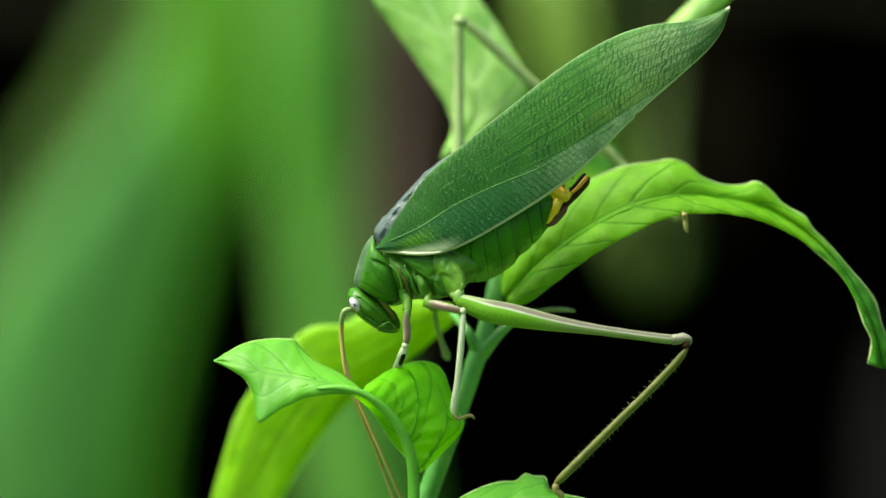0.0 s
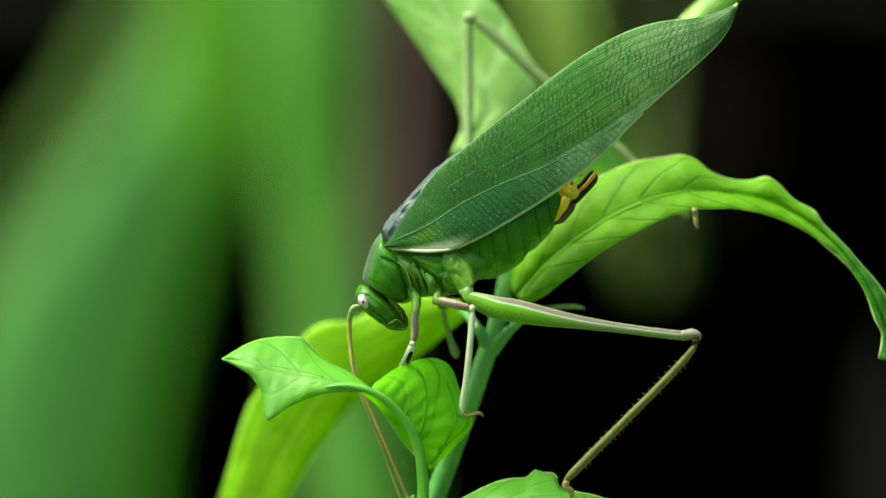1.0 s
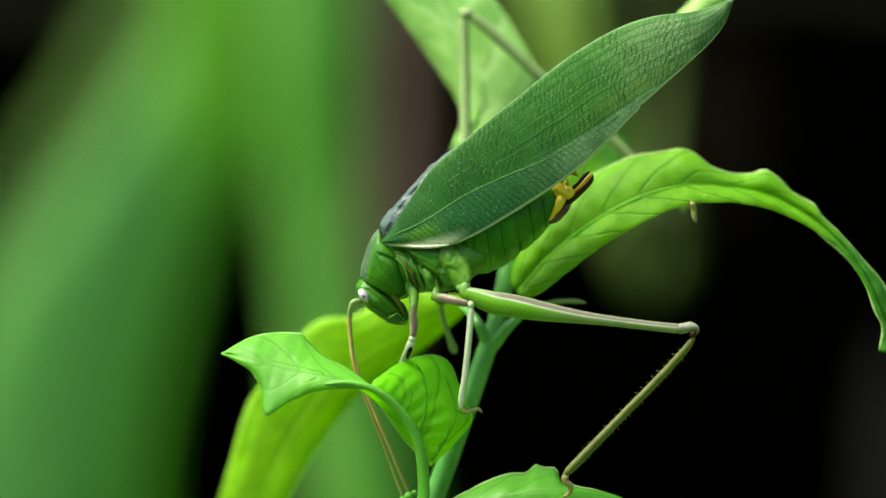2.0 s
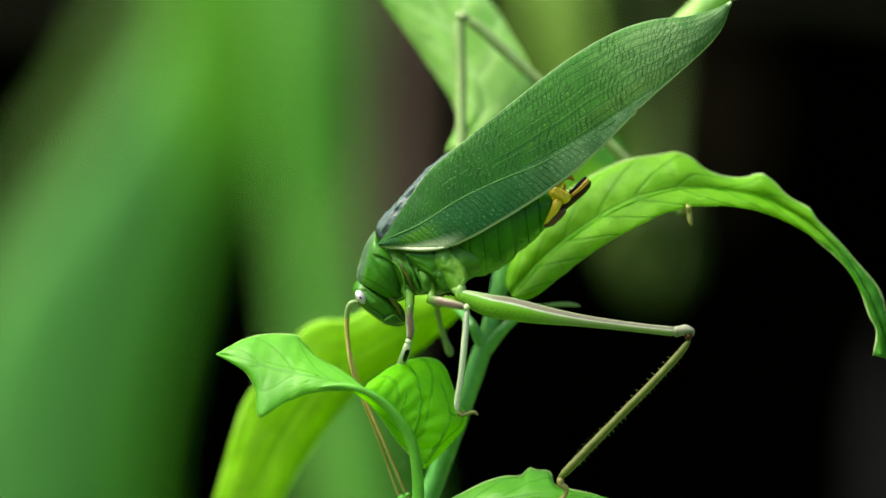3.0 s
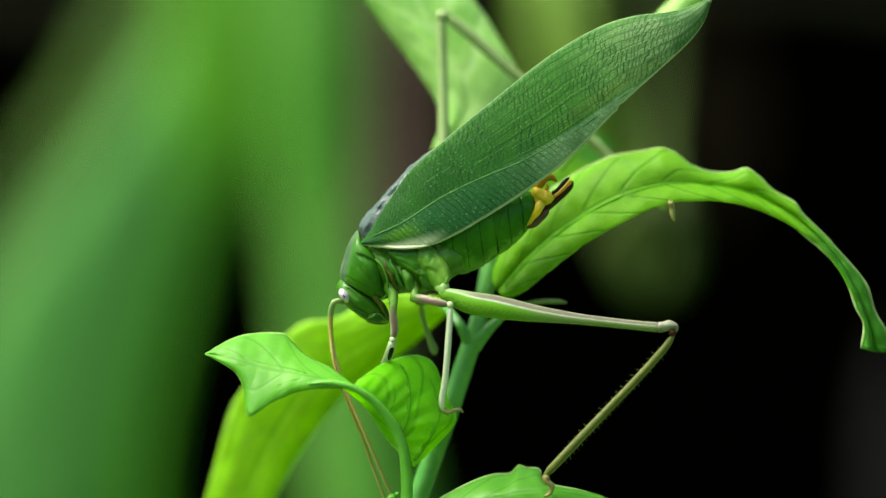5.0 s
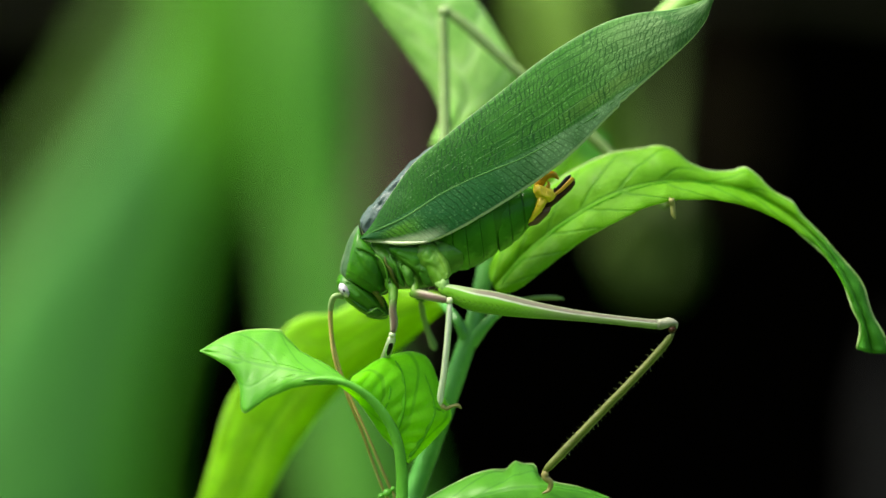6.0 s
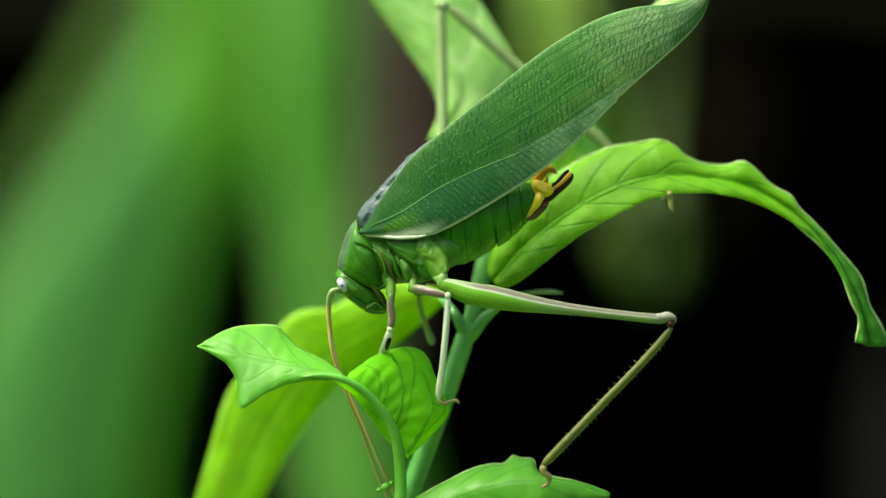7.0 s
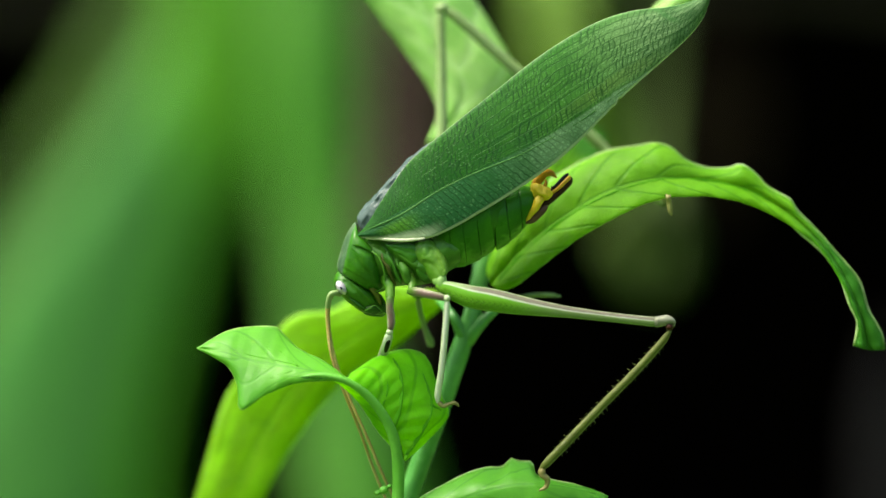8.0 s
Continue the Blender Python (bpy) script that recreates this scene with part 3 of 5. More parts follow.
def carve(bm, base, lines):
    """Press grooves into the near side of a body, or raise ridges: lines of (points, width in units, depth in mm).
    A groove is steep on one side and runs out on the other, as where one plate slips under the next."""
    verts = [v for v in bm.verts if v.normal.y < 0.15]
    where = np.array([sheet_of(v.co + base) for v in verts])
    move = np.zeros(len(verts))
    for points, width, depth in lines:
        run = np.array(spline(points, 40))
        gap = np.hypot(where[:, None, 0] - run[None, :, 0], where[:, None, 1] - run[None, :, 1])
        k = np.clip(gap.argmin(1), 1, 39)
        way = run[k + 1] - run[k - 1]
        off = where - run[k]
        side = way[:, 0] * off[:, 1] - way[:, 1] * off[:, 0]
        w = np.where(side > 0, width * 2.4, width * 0.8) if depth > 0 else width
        move += depth * np.exp(-(gap.min(1) / w) ** 2)
    for v, m in zip(verts, move):
        v.co.y += m * 0.001
    return bm


def body(sections, base, along, ring, power, lump, lines=(), cap=0.5):
    bm = loft(sections, base, along, ring, power, lump, cap)
    bm.normal_update()
    return carve(bm, base, lines)


def ring_plate(sections, base, a, b, reach=1.0, flare=0.025):
    """One back plate of a ringed abdomen, between two shares of its length; its hind edge stands proud of the next."""
    rows = spline(sections, 100)
    sec = []
    for i in range(5):
        r = rows[min(100, round(100 * (a + (b - a) * i / 4)))]
        k = 1.02 + flare * i / 4
        tx, ty, bx, by = r[0], r[1], r[0] + (r[2] - r[0]) * reach, r[1] + (r[3] - r[1]) * reach
        mx, my = (tx + bx) / 2, (ty + by) / 2
        sec.append((mx + (tx - mx) * k, my + (ty - my) * k, mx + (bx - mx) * k, my + (by - my) * k, r[4] * k, r[5]))
    return loft(sec, base, 12, 36, 0.92, 0.05, 1.0)


def margin(edge, base, parent, radius=2.4):
    """The pale thickened rim of a leaf along one edge."""
    return part("margin", limb([(*p, radius) for p in edge], base, 4 * len(edge), 6, lump=0.03), M_MARGIN, parent, "pale thin leaf margin")


def part(name, bm, material, parent=None, label=""):
    me = bpy.data.meshes.new(name)
    bm.to_mesh(me)
    bm.free()
    me.materials.append(material)
    ob = new(name, me)
    if parent:
        ob.parent = parent
    return tagged(ob, label)


def root(name, base, label, category, group=""):
    ob = new(name)
    ob.empty_display_size = 0.01
    ob.matrix_basis = Matrix.Translation(base)
    return tagged(ob, label, category, group)


def hooks(bm, a, b, count, size, base, depth, out):
    """Short spines between two points of a limb, leaning towards its end."""
    for k in range(count):
        f = (k + 0.5) / count
        x, y = a[0] + (b[0] - a[0]) * f, a[1] + (b[1] - a[1]) * f
        d = depth[0] + (depth[1] - depth[0]) * f
        tx, ty = (b[0] - a[0]), (b[1] - a[1])
        ln = math.hypot(tx, ty)
        tx, ty = tx / ln, ty / ln
        s = size * (0.7 + 0.5 * ((k * 37) % 10) / 10)
        root_w = s * 0.28
        tip = at(x + out[0] * s + tx * s * 0.5, y + out[1] * s + ty * s * 0.5, d - 0.1) - base
        foot = [at(x + tx * root_w * c - out[0] * 2, y + ty * root_w * c - out[1] * 2, d + e) - base for c, e in ((-1, 0), (0, -0.12), (1, 0), (0, 0.12))]
        vs = [bm.verts.new(p) for p in foot]
        top = bm.verts.new(tip)
        for q in range(4):
            bm.faces.new((vs[q], vs[(q + 1) % 4], top))


def pebble(x, y, d, rx, ry, rz, base, turn=0.0, seg=16):
    """A rounded lump: radii in units across and up the sheet, and in mm in depth."""
    bm = bmesh.new()
    bmesh.ops.create_uvsphere(bm, u_segments=seg, v_segments=seg // 2 + 2, radius=1.0)
    bm.loops.layers.uv.verify()
    c, s = math.cos(radians(turn)), math.sin(radians(turn))
    mid = at(x, y, d)
    for v in bm.verts:
        a, b = v.co.x * rx * UNIT, v.co.z * ry * UNIT
        v.co = Vector((a * c - b * s, v.co.y * rz * 0.001, a * s + b * c)) + mid - base
    for f in bm.faces:
        f.smooth = True
    return bm


# ---------------------------------------------------------------- the place
def build_ground():
    bm = bmesh.new()
    bm.loops.layers.uv.verify()
    n, size = 40, 30.0
    verts = [[bm.verts.new(((i / n - 0.5) * 2 * size, (j / n - 0.5) * 2 * size,
                            0.03 * noise.noise(Vector((i * 0.7, j * 0.7, 0))) - 0.03)) for j in range(n + 1)] for i in range(n + 1)]
    for i in range(n):
        for j in range(n):
            bm.faces.new((verts[i][j], verts[i + 1][j], verts[i + 1][j + 1], verts[i][j + 1])).smooth = True
    tagged(part("ground", bm, M_BOUNCE), "unseen ground, coloured green to bounce light up", "ground", kind="structure")


# the overhang is out of view, added to keep daylight off the back
HOLLOW = [(1.10, 0.96), (1.5, 1.55), (2.6, 1.85), (3.7, 1.3), (3.9, 0.6), (3.85, -0.1)]


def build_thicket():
    """The hollow of a hedge behind the plants: back, flanks and overhanging top, its shade put into near-black colour.
    """
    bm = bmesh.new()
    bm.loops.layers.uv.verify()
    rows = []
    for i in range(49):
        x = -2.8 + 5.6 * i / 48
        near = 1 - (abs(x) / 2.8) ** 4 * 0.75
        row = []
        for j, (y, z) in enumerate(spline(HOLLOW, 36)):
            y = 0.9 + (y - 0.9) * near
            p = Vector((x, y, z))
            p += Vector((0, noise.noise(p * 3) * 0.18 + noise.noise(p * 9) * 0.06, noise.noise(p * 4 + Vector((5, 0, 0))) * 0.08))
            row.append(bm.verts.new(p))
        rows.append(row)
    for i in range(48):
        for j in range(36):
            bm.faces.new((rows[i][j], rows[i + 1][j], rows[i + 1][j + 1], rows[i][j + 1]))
    tagged(part("backdrop", bm, M_SHADE_BLACK), "thicket hollow, its deep shade put into near-black colour", "thicket", kind="structure")


def build_hedge():
    """An unseen leafy hedge, added to close the place behind the camera and cut low light."""
    bm = bmesh.new()
    bm.loops.layers.uv.verify()
    rng = random.Random(4)
    for _ in range(9000):
        a = rng.uniform(-1.9, 1.9)
        r = 2.6 + rng.uniform(0, 0.5)
        mid = Vector((math.sin(a) * r, -math.cos(a) * r, rng.uniform(0.0, 1.3) + 0.25 * noise.noise(Vector((a * 3, 0, 0)))))
        d1 = Vector((rng.uniform(-1, 1), rng.uniform(-1, 1), rng.uniform(-1, 1))).normalized()
        d2 = d1.cross(Vector((rng.uniform(-1, 1), rng.uniform(-1, 1), rng.uniform(-1, 1)))).normalized()
        s = rng.uniform(0.05, 0.1)
        bm.faces.new([bm.verts.new(mid + d1 * s * x + d2 * s * y) for x, y in ((-1, 0), (-0.2, 0.4), (0.5, 0.3), (1, 0), (0.5, -0.3), (-0.2, -0.4))])
    roof = spline(HOLLOW, 36)
    for _ in range(9000):
        x, s = rng.uniform(-2.8, 2.8), rng.uniform(0.05, 0.11)
        q = rng.random() ** 1.4 * 0.72
        near = 1 - (abs(x) / 2.8) ** 4 * 0.75
        y, z = roof[int(q * 36)]
        mid = Vector((x, 0.9 + (y - 0.9) * near + rng.uniform(0.0, 0.1), z + rng.uniform(0.1, 0.3)))
        d1 = Vector((rng.uniform(-1, 1), rng.uniform(-1, 1), rng.uniform(-0.5, 0.5))).normalized()
        d2 = d1.cross(Vector((rng.uniform(-1, 1), rng.uniform(-1, 1), 0.4))).normalized()
        bm.faces.new([bm.verts.new(mid + d1 * s * e + d2 * s * f) for e, f in ((-1, 0), (-0.2, 0.4), (0.5, 0.3), (1, 0), (0.5, -0.3), (-0.2, -0.4))])
    tagged(part("unseen_hedge", bm, M_HEDGE), "unseen dark green hedge foliage added round the clearing to cut low light", "hedge", kind="stuff")


def blade_plant(name, label, material, mid, widths, depths, arch=20.0, turn=0.0, hangs=False):
    """A broad blade far behind, rising from the ground or hanging from the thicket: mid line (x, y), half widths and depths, tip first."""
    rows = [(*p, w, d) for p, w, d in zip(mid, widths, depths)]
    if not hangs:
        d = depths[-1]
        rows.append((mid[-1][0] + 20, 441 + (EYE_HEIGHT + 0.03) / (UNIT * (1 + d * 0.001 / REACH)), 18, d))
    base = at(rows[-1][0], rows[-1][1], rows[-1][3])
    thing = root(name, base, label, "plant", "blurred background leaves")
    one = [(x - w, y, d + turn * w * 0.05) for x, y, w, d in rows]
    rib = [(x, y, d - 12) for x, y, w, d in rows]
    two = [(x + w, y, d - turn * w * 0.05) for x, y, w, d in rows]
    part("blade", blade(one, rib, two, base, 60, 6, 1.2, arch, 6.0, 0.0, depths[0]), material, thing)
    stalk = [(x, y, d - 11, 5 + 3 * i) for i, (x, y, w, d) in enumerate(rows)]
    part("midrib", limb(stalk, base, 40, 8), material, thing, "pale midrib")
    return thing


def build_background():
    blade_plant("broad_leaf", "tall broad bluish-green leaf blade, far out of focus", M_BLADE,
                [(600, -600), (440, -120), (305, 200), (178, 480), (42, 850), (-40, 1300)], [20, 60, 96, 172, 200, 196], [880] * 6, 6.0, 0.3)
    blade_plant("broad_leaf", "tall olive-green leaf blade, shade put into its dark base, far out of focus", M_FRINGE,
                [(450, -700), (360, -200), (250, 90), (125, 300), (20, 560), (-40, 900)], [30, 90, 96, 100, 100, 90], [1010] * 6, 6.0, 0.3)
    blade_plant("broad_leaf", "tall deep green leaf blade, far out of focus", M_MEADOW,
                [(540, -800), (500, -250), (455, 0), (410, 180), (375, 330), (320, 520), (250, 860)], [30, 140, 150, 112, 44, 9, 9], [830] * 7, 6.0, -0.2)
    blade_plant("broad_leaf", "tall narrow lime-green leaf blade, far out of focus", M_LIME,
                [(540, -500), (560, -100), (558, 250), (578, 500), (640, 850), (700, 1300)], [60, 86, 80, 74, 96, 84], [760] * 6, 6.0, -0.5)
    blade_plant("hanging_leaf", "dim lime-green leaf hanging from the thicket", M_DIM,
                [(1080, 350), (1050, 250), (1000, 100), (985, -100), (1000, -500), (1020, -900)], [25, 62, 66, 62, 30, 10], [420, 420, 420, 450, 700, 1300], hangs=True)
    blade_plant("hanging_leaf", "olive hanging leaf, its shade put into a dark base colour", M_OLIVE,
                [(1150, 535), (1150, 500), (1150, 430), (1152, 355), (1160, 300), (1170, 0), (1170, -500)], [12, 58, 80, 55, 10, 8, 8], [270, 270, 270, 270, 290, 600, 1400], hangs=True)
    blade_plant("hanging_leaf", "dry brown hanging leaf, its deep shade put into the colour", M_HUSK,
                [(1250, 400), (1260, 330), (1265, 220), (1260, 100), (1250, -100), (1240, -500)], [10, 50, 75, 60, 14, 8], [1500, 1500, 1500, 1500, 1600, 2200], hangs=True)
    # an arching dead stem whose ends stand on the ground
    foot = 441 + (EYE_HEIGHT + 0.03) / (UNIT * (1 + 1.5 / REACH))
    base = at(-1500, foot, 1500)
    thing = root("dead_stem", base, "grey dead stem arching across the dark hollow", "dead stem")
    part("stem", limb([(-1500, foot, 1500, 34), (-900, 700, 1500, 34), (-300, 40, 1500, 36), (80, -14, 1500, 36), (500, -52, 1500, 34), (1100, -40, 1500, 28), (1600, -20, 1500, 24), (2200, 300, 1500, 20), (2900, foot, 1500, 18)], base, 90, 12, lump=2.5), M_DEAD, thing)
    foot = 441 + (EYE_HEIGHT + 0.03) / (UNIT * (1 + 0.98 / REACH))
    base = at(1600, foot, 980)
    thing = root("dry_stalk", base, "short grey stalk, its deep shade put into near-black colour", "dry stalk")
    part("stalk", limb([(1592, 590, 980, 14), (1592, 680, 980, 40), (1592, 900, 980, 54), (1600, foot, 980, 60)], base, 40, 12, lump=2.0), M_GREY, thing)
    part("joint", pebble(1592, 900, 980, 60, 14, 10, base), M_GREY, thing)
    for x, w, d, label in ((700, 34, 980, "dry grey-brown stalk between the blades"),):
        foot = 441 + (EYE_HEIGHT + 0.03) / (UNIT * (1 + d * 0.001 / REACH))
        base = at(x - 180, foot, d)
        thing = root("dry_stalk", base, label, "dry stalk")
        part("stalk", limb([(x + 10, -900, d, w * 0.7), (x, 250, d, w), (x - 62, 800, d, w * 1.1), (x - 180, foot, d, w * 1.3)], base, 40, 12, lump=2.0), M_DRY, thing)
        for q in range(5):
            part("joint", pebble(x - max(0, q * 330 - 150) * 0.108, 100 + q * 330, d, w * 1.25, 12, 1.2 * w / 15 * 3, base), M_DRY, thing)


# ---------------------------------------------------------------- the plant
PLANT = at(700, 441 + EYE_HEIGHT / UNIT / (1 + 6e-3 / REACH), 6)


def build_plant():
    p = root("leafy_plant", PLANT, "fresh green leafy plant with curled leaves and a smooth stem", "plant")
    # main stem, from the ground over the node up behind the insect
    foot = 441 + EYE_HEIGHT / UNIT / (1 + 6e-3 / REACH)
    part("stem", limb([(700, foot, 6, 44), (620, 5000, 6, 36), (640, 1600, 6, 24), (728, 960, 6, 18), (755, 882, 6, 18), (806, 740, 6, 18), (839, 646, 6, 17), (856, 600, 6, 16),
                       (872, 535, 8, 16), (886, 440, 10, 14), (880, 330, 14, 14), (850, 270, 17, 12), (800, 262, 18, 9)], PLANT, 120, 16, lump=0.05), M_STEM, p,
         "smooth pale bluish-green stem")
    part("branch", limb([(848, 632, 6, 12), (838, 606, 5.6, 10), (824, 582, 6, 8), (797, 550, 10, 6)], PLANT, 16, 12), M_STEM, p)
    part("branch", limb([(846, 640, 6, 12), (864, 610, 5.8, 13), (886, 588, 6, 9), (910, 566, 6.5, 7), (925, 545, 7, 6)], PLANT, 16, 12), M_STEM, p)
    part("shoot", limb([(880, 585, 7, 8), (920, 560, 7, 4.4), (960, 550, 6, 4), (1000, 548, 5, 4), (1018, 551, 5, 2.4)], PLANT, 20, 10, flat=0.6), M_FAR, p, "thin young green shoot")
    # curled leaf in front: a folded tip half and a right half, along one arching rib
    rib = [(728, 960, -3.2), (732, 860, -3.2), (722, 790, -4.0), (690, 735, -4.8), (648, 700, -5.6), (600, 686, -5.9), (560, 688, -5.9)]
    stalk = part("petiole", limb([(x, y, d - 0.4, w) for (x, y, d), w in zip(rib, (12, 11, 9.6, 8.4, 6.8, 5.0, 1.8))], PLANT, 60, 10), M_PETIOLE, p, "arching green leaf stalk and midrib")
    one = [(738, 832, -3.2), (700, 790, -2.4), (655, 725, -1.6), (628, 702, -2.4), (612, 690, -3.2)]
    mid = [(741, 834, -3.2), (724, 780, -4.0), (690, 733, -4.8), (655, 703, -5.6), (640, 694, -5.6)]
    two = [(745, 836, -3.2), (795, 790, -0.8), (821, 754, 0.0), (806, 715, 0.3), (795, 685, 0.5), (786, 660, 0.8), (772, 645, 0.6), (738, 640, 0.0), (690, 655, -1.6), (650, 681, -3.2)]
    half = part("leaf", blade(one, mid, two, PLANT, 44, 9, 0.2, 0.6, 0.3, 0.14), M_FRONT, p, "curled front leaf half, veined, lit through")
    broad_half = half
    margin(one, PLANT, half, 1.2)
    for line, w in (([(722, 782), (734, 745), (738, 705), (732, 672), (722, 655)], 5.0), ([(746, 826), (772, 788), (790, 748), (786, 715), (774, 680)], 4.4),
                    ([(788, 738), (798, 742), (808, 748)], 2.4), ([(700, 748), (712, 716), (712, 690)], 2.6)):
        part("vein", limb(on_blade(one, mid, two, line, 0.6, 0.12, w), PLANT, 30, 10, flat=0.35), M_LEAFVEIN, half, "soft darker leaf vein")
    one = [(640, 690, -5.6), (606, 664, -3.2), (560, 640, -1.6), (532, 614, -0.4), (518, 601, 0.0), (440, 606, -0.8), (379, 638, -2.4)]
    mid = [(640, 694, -5.9), (592, 682, -5.6), (548, 674, -5.3), (510, 668, -4.8), (470, 660, -4.3), (430, 648, -3.7), (379, 638, -2.4)]
    two = [(638, 697, -6.1), (560, 701, -6.1), (500, 722, -6.4), (456, 748, -6.8), (449, 700, -4.8), (430, 668, -3.8), (379, 638, -2.4)]
    half = part("leaf", blade(one, mid, two, PLANT, 52, 9, 0.2, 0.35, 0.3, 0.03, 3.0), M_TIP, p, "curled front leaf tip, pointed, glossy green")
    margin(one[3:], PLANT, half, 1.0)
    margin(two[3:], PLANT, half, 1.0)
    for line, w in (([(560, 672), (530, 664), (490, 656), (440, 644), (400, 638)], 2.0), ([(548, 680), (510, 692), (470, 712)], 1.6), ([(560, 672), (530, 648), (500, 626)], 1.6)):
        part("vein", limb(on_blade(one, mid, two, line, 0.35, 0.08, w), PLANT, 30, 10, flat=0.35), M_LEAFVEIN, half, "soft darker leaf vein")
    # long arching leaf to the right
    one = [(886, 512, 7), (889, 490, 7.4), (915, 440, 7.6), (985, 360, 8), (1090, 300, 7), (1160, 287, 6), (1190, 283, 5.6), (1215, 292, 5.4), (1240, 313, 5.6), (1280, 328, 6), (1318, 328, 5.6), (1338, 322, 4.8), (1362, 337, 5),
           (1385, 362, 5), (1426, 386, 4.6), (1434, 402, 4.6), (1470, 438, 4.4), (1506, 480, 4), (1546, 530, 4), (1561, 580, 3.4), (1584, 622, 3), (1590, 652, 3)]
    mid = [(894, 530, 6), (906, 518, 5.8), (950, 470, 5.6), (1020, 415, 4.6), (1110, 365, 3), (1200, 345, 3), (1290, 352, 4), (1360, 372, 4), (1430, 416, 4), (1490, 478, 3), (1530, 545, 2), (1550, 600, 2), (1562, 652, 2)]
    two = [(906, 543, 5), (928, 539, 4.4), (985, 498, 3), (1060, 446, 1.6), (1130, 407, 0), (1205, 382, 0), (1300, 381, 1), (1370, 401, 2), (1430, 434, 2), (1468, 466, 2), (1494, 494, 2), (1515, 530, 1.4), (1530, 574, 1), (1543, 602, 1), (1536, 645, 1)]
    arched = part("leaf", blade(one, mid, two, PLANT, 110, 10, 0.22, 0.8, 0.5, 0.12, 5.0), M_RIGHT, p, "long arching bright green leaf with a wavy margin")
    margin(one[2:], PLANT, arched)
    margin(two[8:], PLANT, arched)
    part("midrib", limb(on_blade(one, mid, two, [(908, 524), (950, 478), (1020, 420), (1110, 372), (1200, 348), (1290, 352), (1360, 372), (1430, 420), (1490, 488), (1535, 570)], 0.8, 0.22, 3.0, 60), PLANT, 60, 8, flat=0.6), M_LEAFVEIN, arched, "darker midrib")
    # soft yellow-green leaf behind
    part("leaf", blade([(800, 540, 14), (700, 528, 18), (610, 572, 20), (560, 576, 20.5), (522, 600, 21), (428, 716, 22), (390, 830, 22), (340, 1000, 22), (300, 1150, 22)],
                       [(803, 550, 14), (720, 578, 17.5), (650, 622, 19.5), (580, 672, 20.5), (506, 760, 21.5), (446, 880, 21.5), (395, 1020, 21.5), (330, 1160, 22)],
                       [(808, 566, 14), (770, 598, 18), (716, 642, 20), (640, 690, 21), (566, 776, 22), (500, 884, 22), (440, 1030, 22), (350, 1170, 22)],
                       PLANT, 60, 8, 0.25, 0.3, 0.8, 0.0, 8.0), M_BACK, p, "soft yellow-green leaf behind the head")
    # pale leaf above, behind the wing
    part("leaf", blade([(780, 280, 18), (800, 215, 19), (730, 100, 20), (660, 0, 21), (590, -120, 22), (500, -300, 23)],
                       [(790, 280, 17), (850, 190, 17), (800, 90, 18), (740, -20, 19), (660, -140, 20), (530, -310, 22)],
                       [(830, 290, 18), (935, 170, 19), (890, 60, 20), (820, -40, 21), (740, -160, 22), (560, -320, 23)],
                       PLANT, 50, 8, 0.25, 1.0, 0.6, 0.0, 11.0), M_PALE, p, "pale green leaf hanging behind the wing")
    part("leaf", blade([(1000, 300, 17), (1120, 110, 18), (1200, 25, 18), (1260, -30, 18), (1330, -90, 18)],
                       [(1000, 310, 17), (1140, 120, 17), (1225, 30, 17), (1280, -20, 17), (1340, -85, 17)],
                       [(1010, 320, 17), (1160, 130, 18), (1245, 38, 18), (1300, -8, 18), (1350, -80, 18)],
                       PLANT, 40, 5, 0.25, 0.3, 0.3, 0.0, 13.0), M_PALE, p, "narrow pale leaf behind the wing tip")
    part("leaf", blade([(900, 420, 18), (955, 340, 26), (1008, 282, 32), (1048, 254, 34), (1084, 254, 34)],
                       [(930, 430, 18), (980, 368, 25), (1032, 316, 31), (1068, 280, 33), (1090, 260, 34)],
                       [(960, 440, 18), (1012, 402, 25), (1064, 352, 31), (1098, 305, 33), (1096, 266, 34)],
                       PLANT, 40, 6, 0.25, 0.4, 0.3, 0.0, 19.0), M_RIGHT, p, "short bright green leaf behind the abdomen")
    # low leaf under the hind foot
    rim = [(690, 960, -2), (770, 905, -1), (850, 864, 0), (888, 853, 0.5), (914, 852, 1), (930, 838, 1), (942, 843, 1), (965, 845, 1), (972, 866, 0.5), (1000, 876, 0), (1040, 884, 0), (1100, 905, 0)]
    low = part("leaf", blade(rim,
                       [(690, 980, -3), (770, 940, -3), (850, 905, -3), (930, 885, -3), (985, 884, -3), (1030, 890, -2), (1100, 908, -1)],
                       [(690, 1000, -2), (770, 985, -2), (850, 975, -2), (930, 965, -3), (990, 950, -3), (1040, 930, -2), (1100, 912, -1)],
                       PLANT, 44, 8, 0.22, 0.5, 0.5, 0.1, 17.0), M_TIP, p, "low bright green leaf under the hind foot")
    margin(rim[1:], PLANT, low, 1.6)
    for x, y, r in ((704, 893, 9), (693, 898, 6), (714, 886, 5)):
        part("bud", pebble(x, y, -3, r, r * 0.8, 0.6, PLANT, 20), M_PETIOLE, p, "tiny green bud at the leaf stalk")
    return {"plant": p, "petiole": stalk, "half": broad_half, "curl": half, "arching": arched}


# ---------------------------------------------------------------- the insect
BODY = at(800, 530, 0)


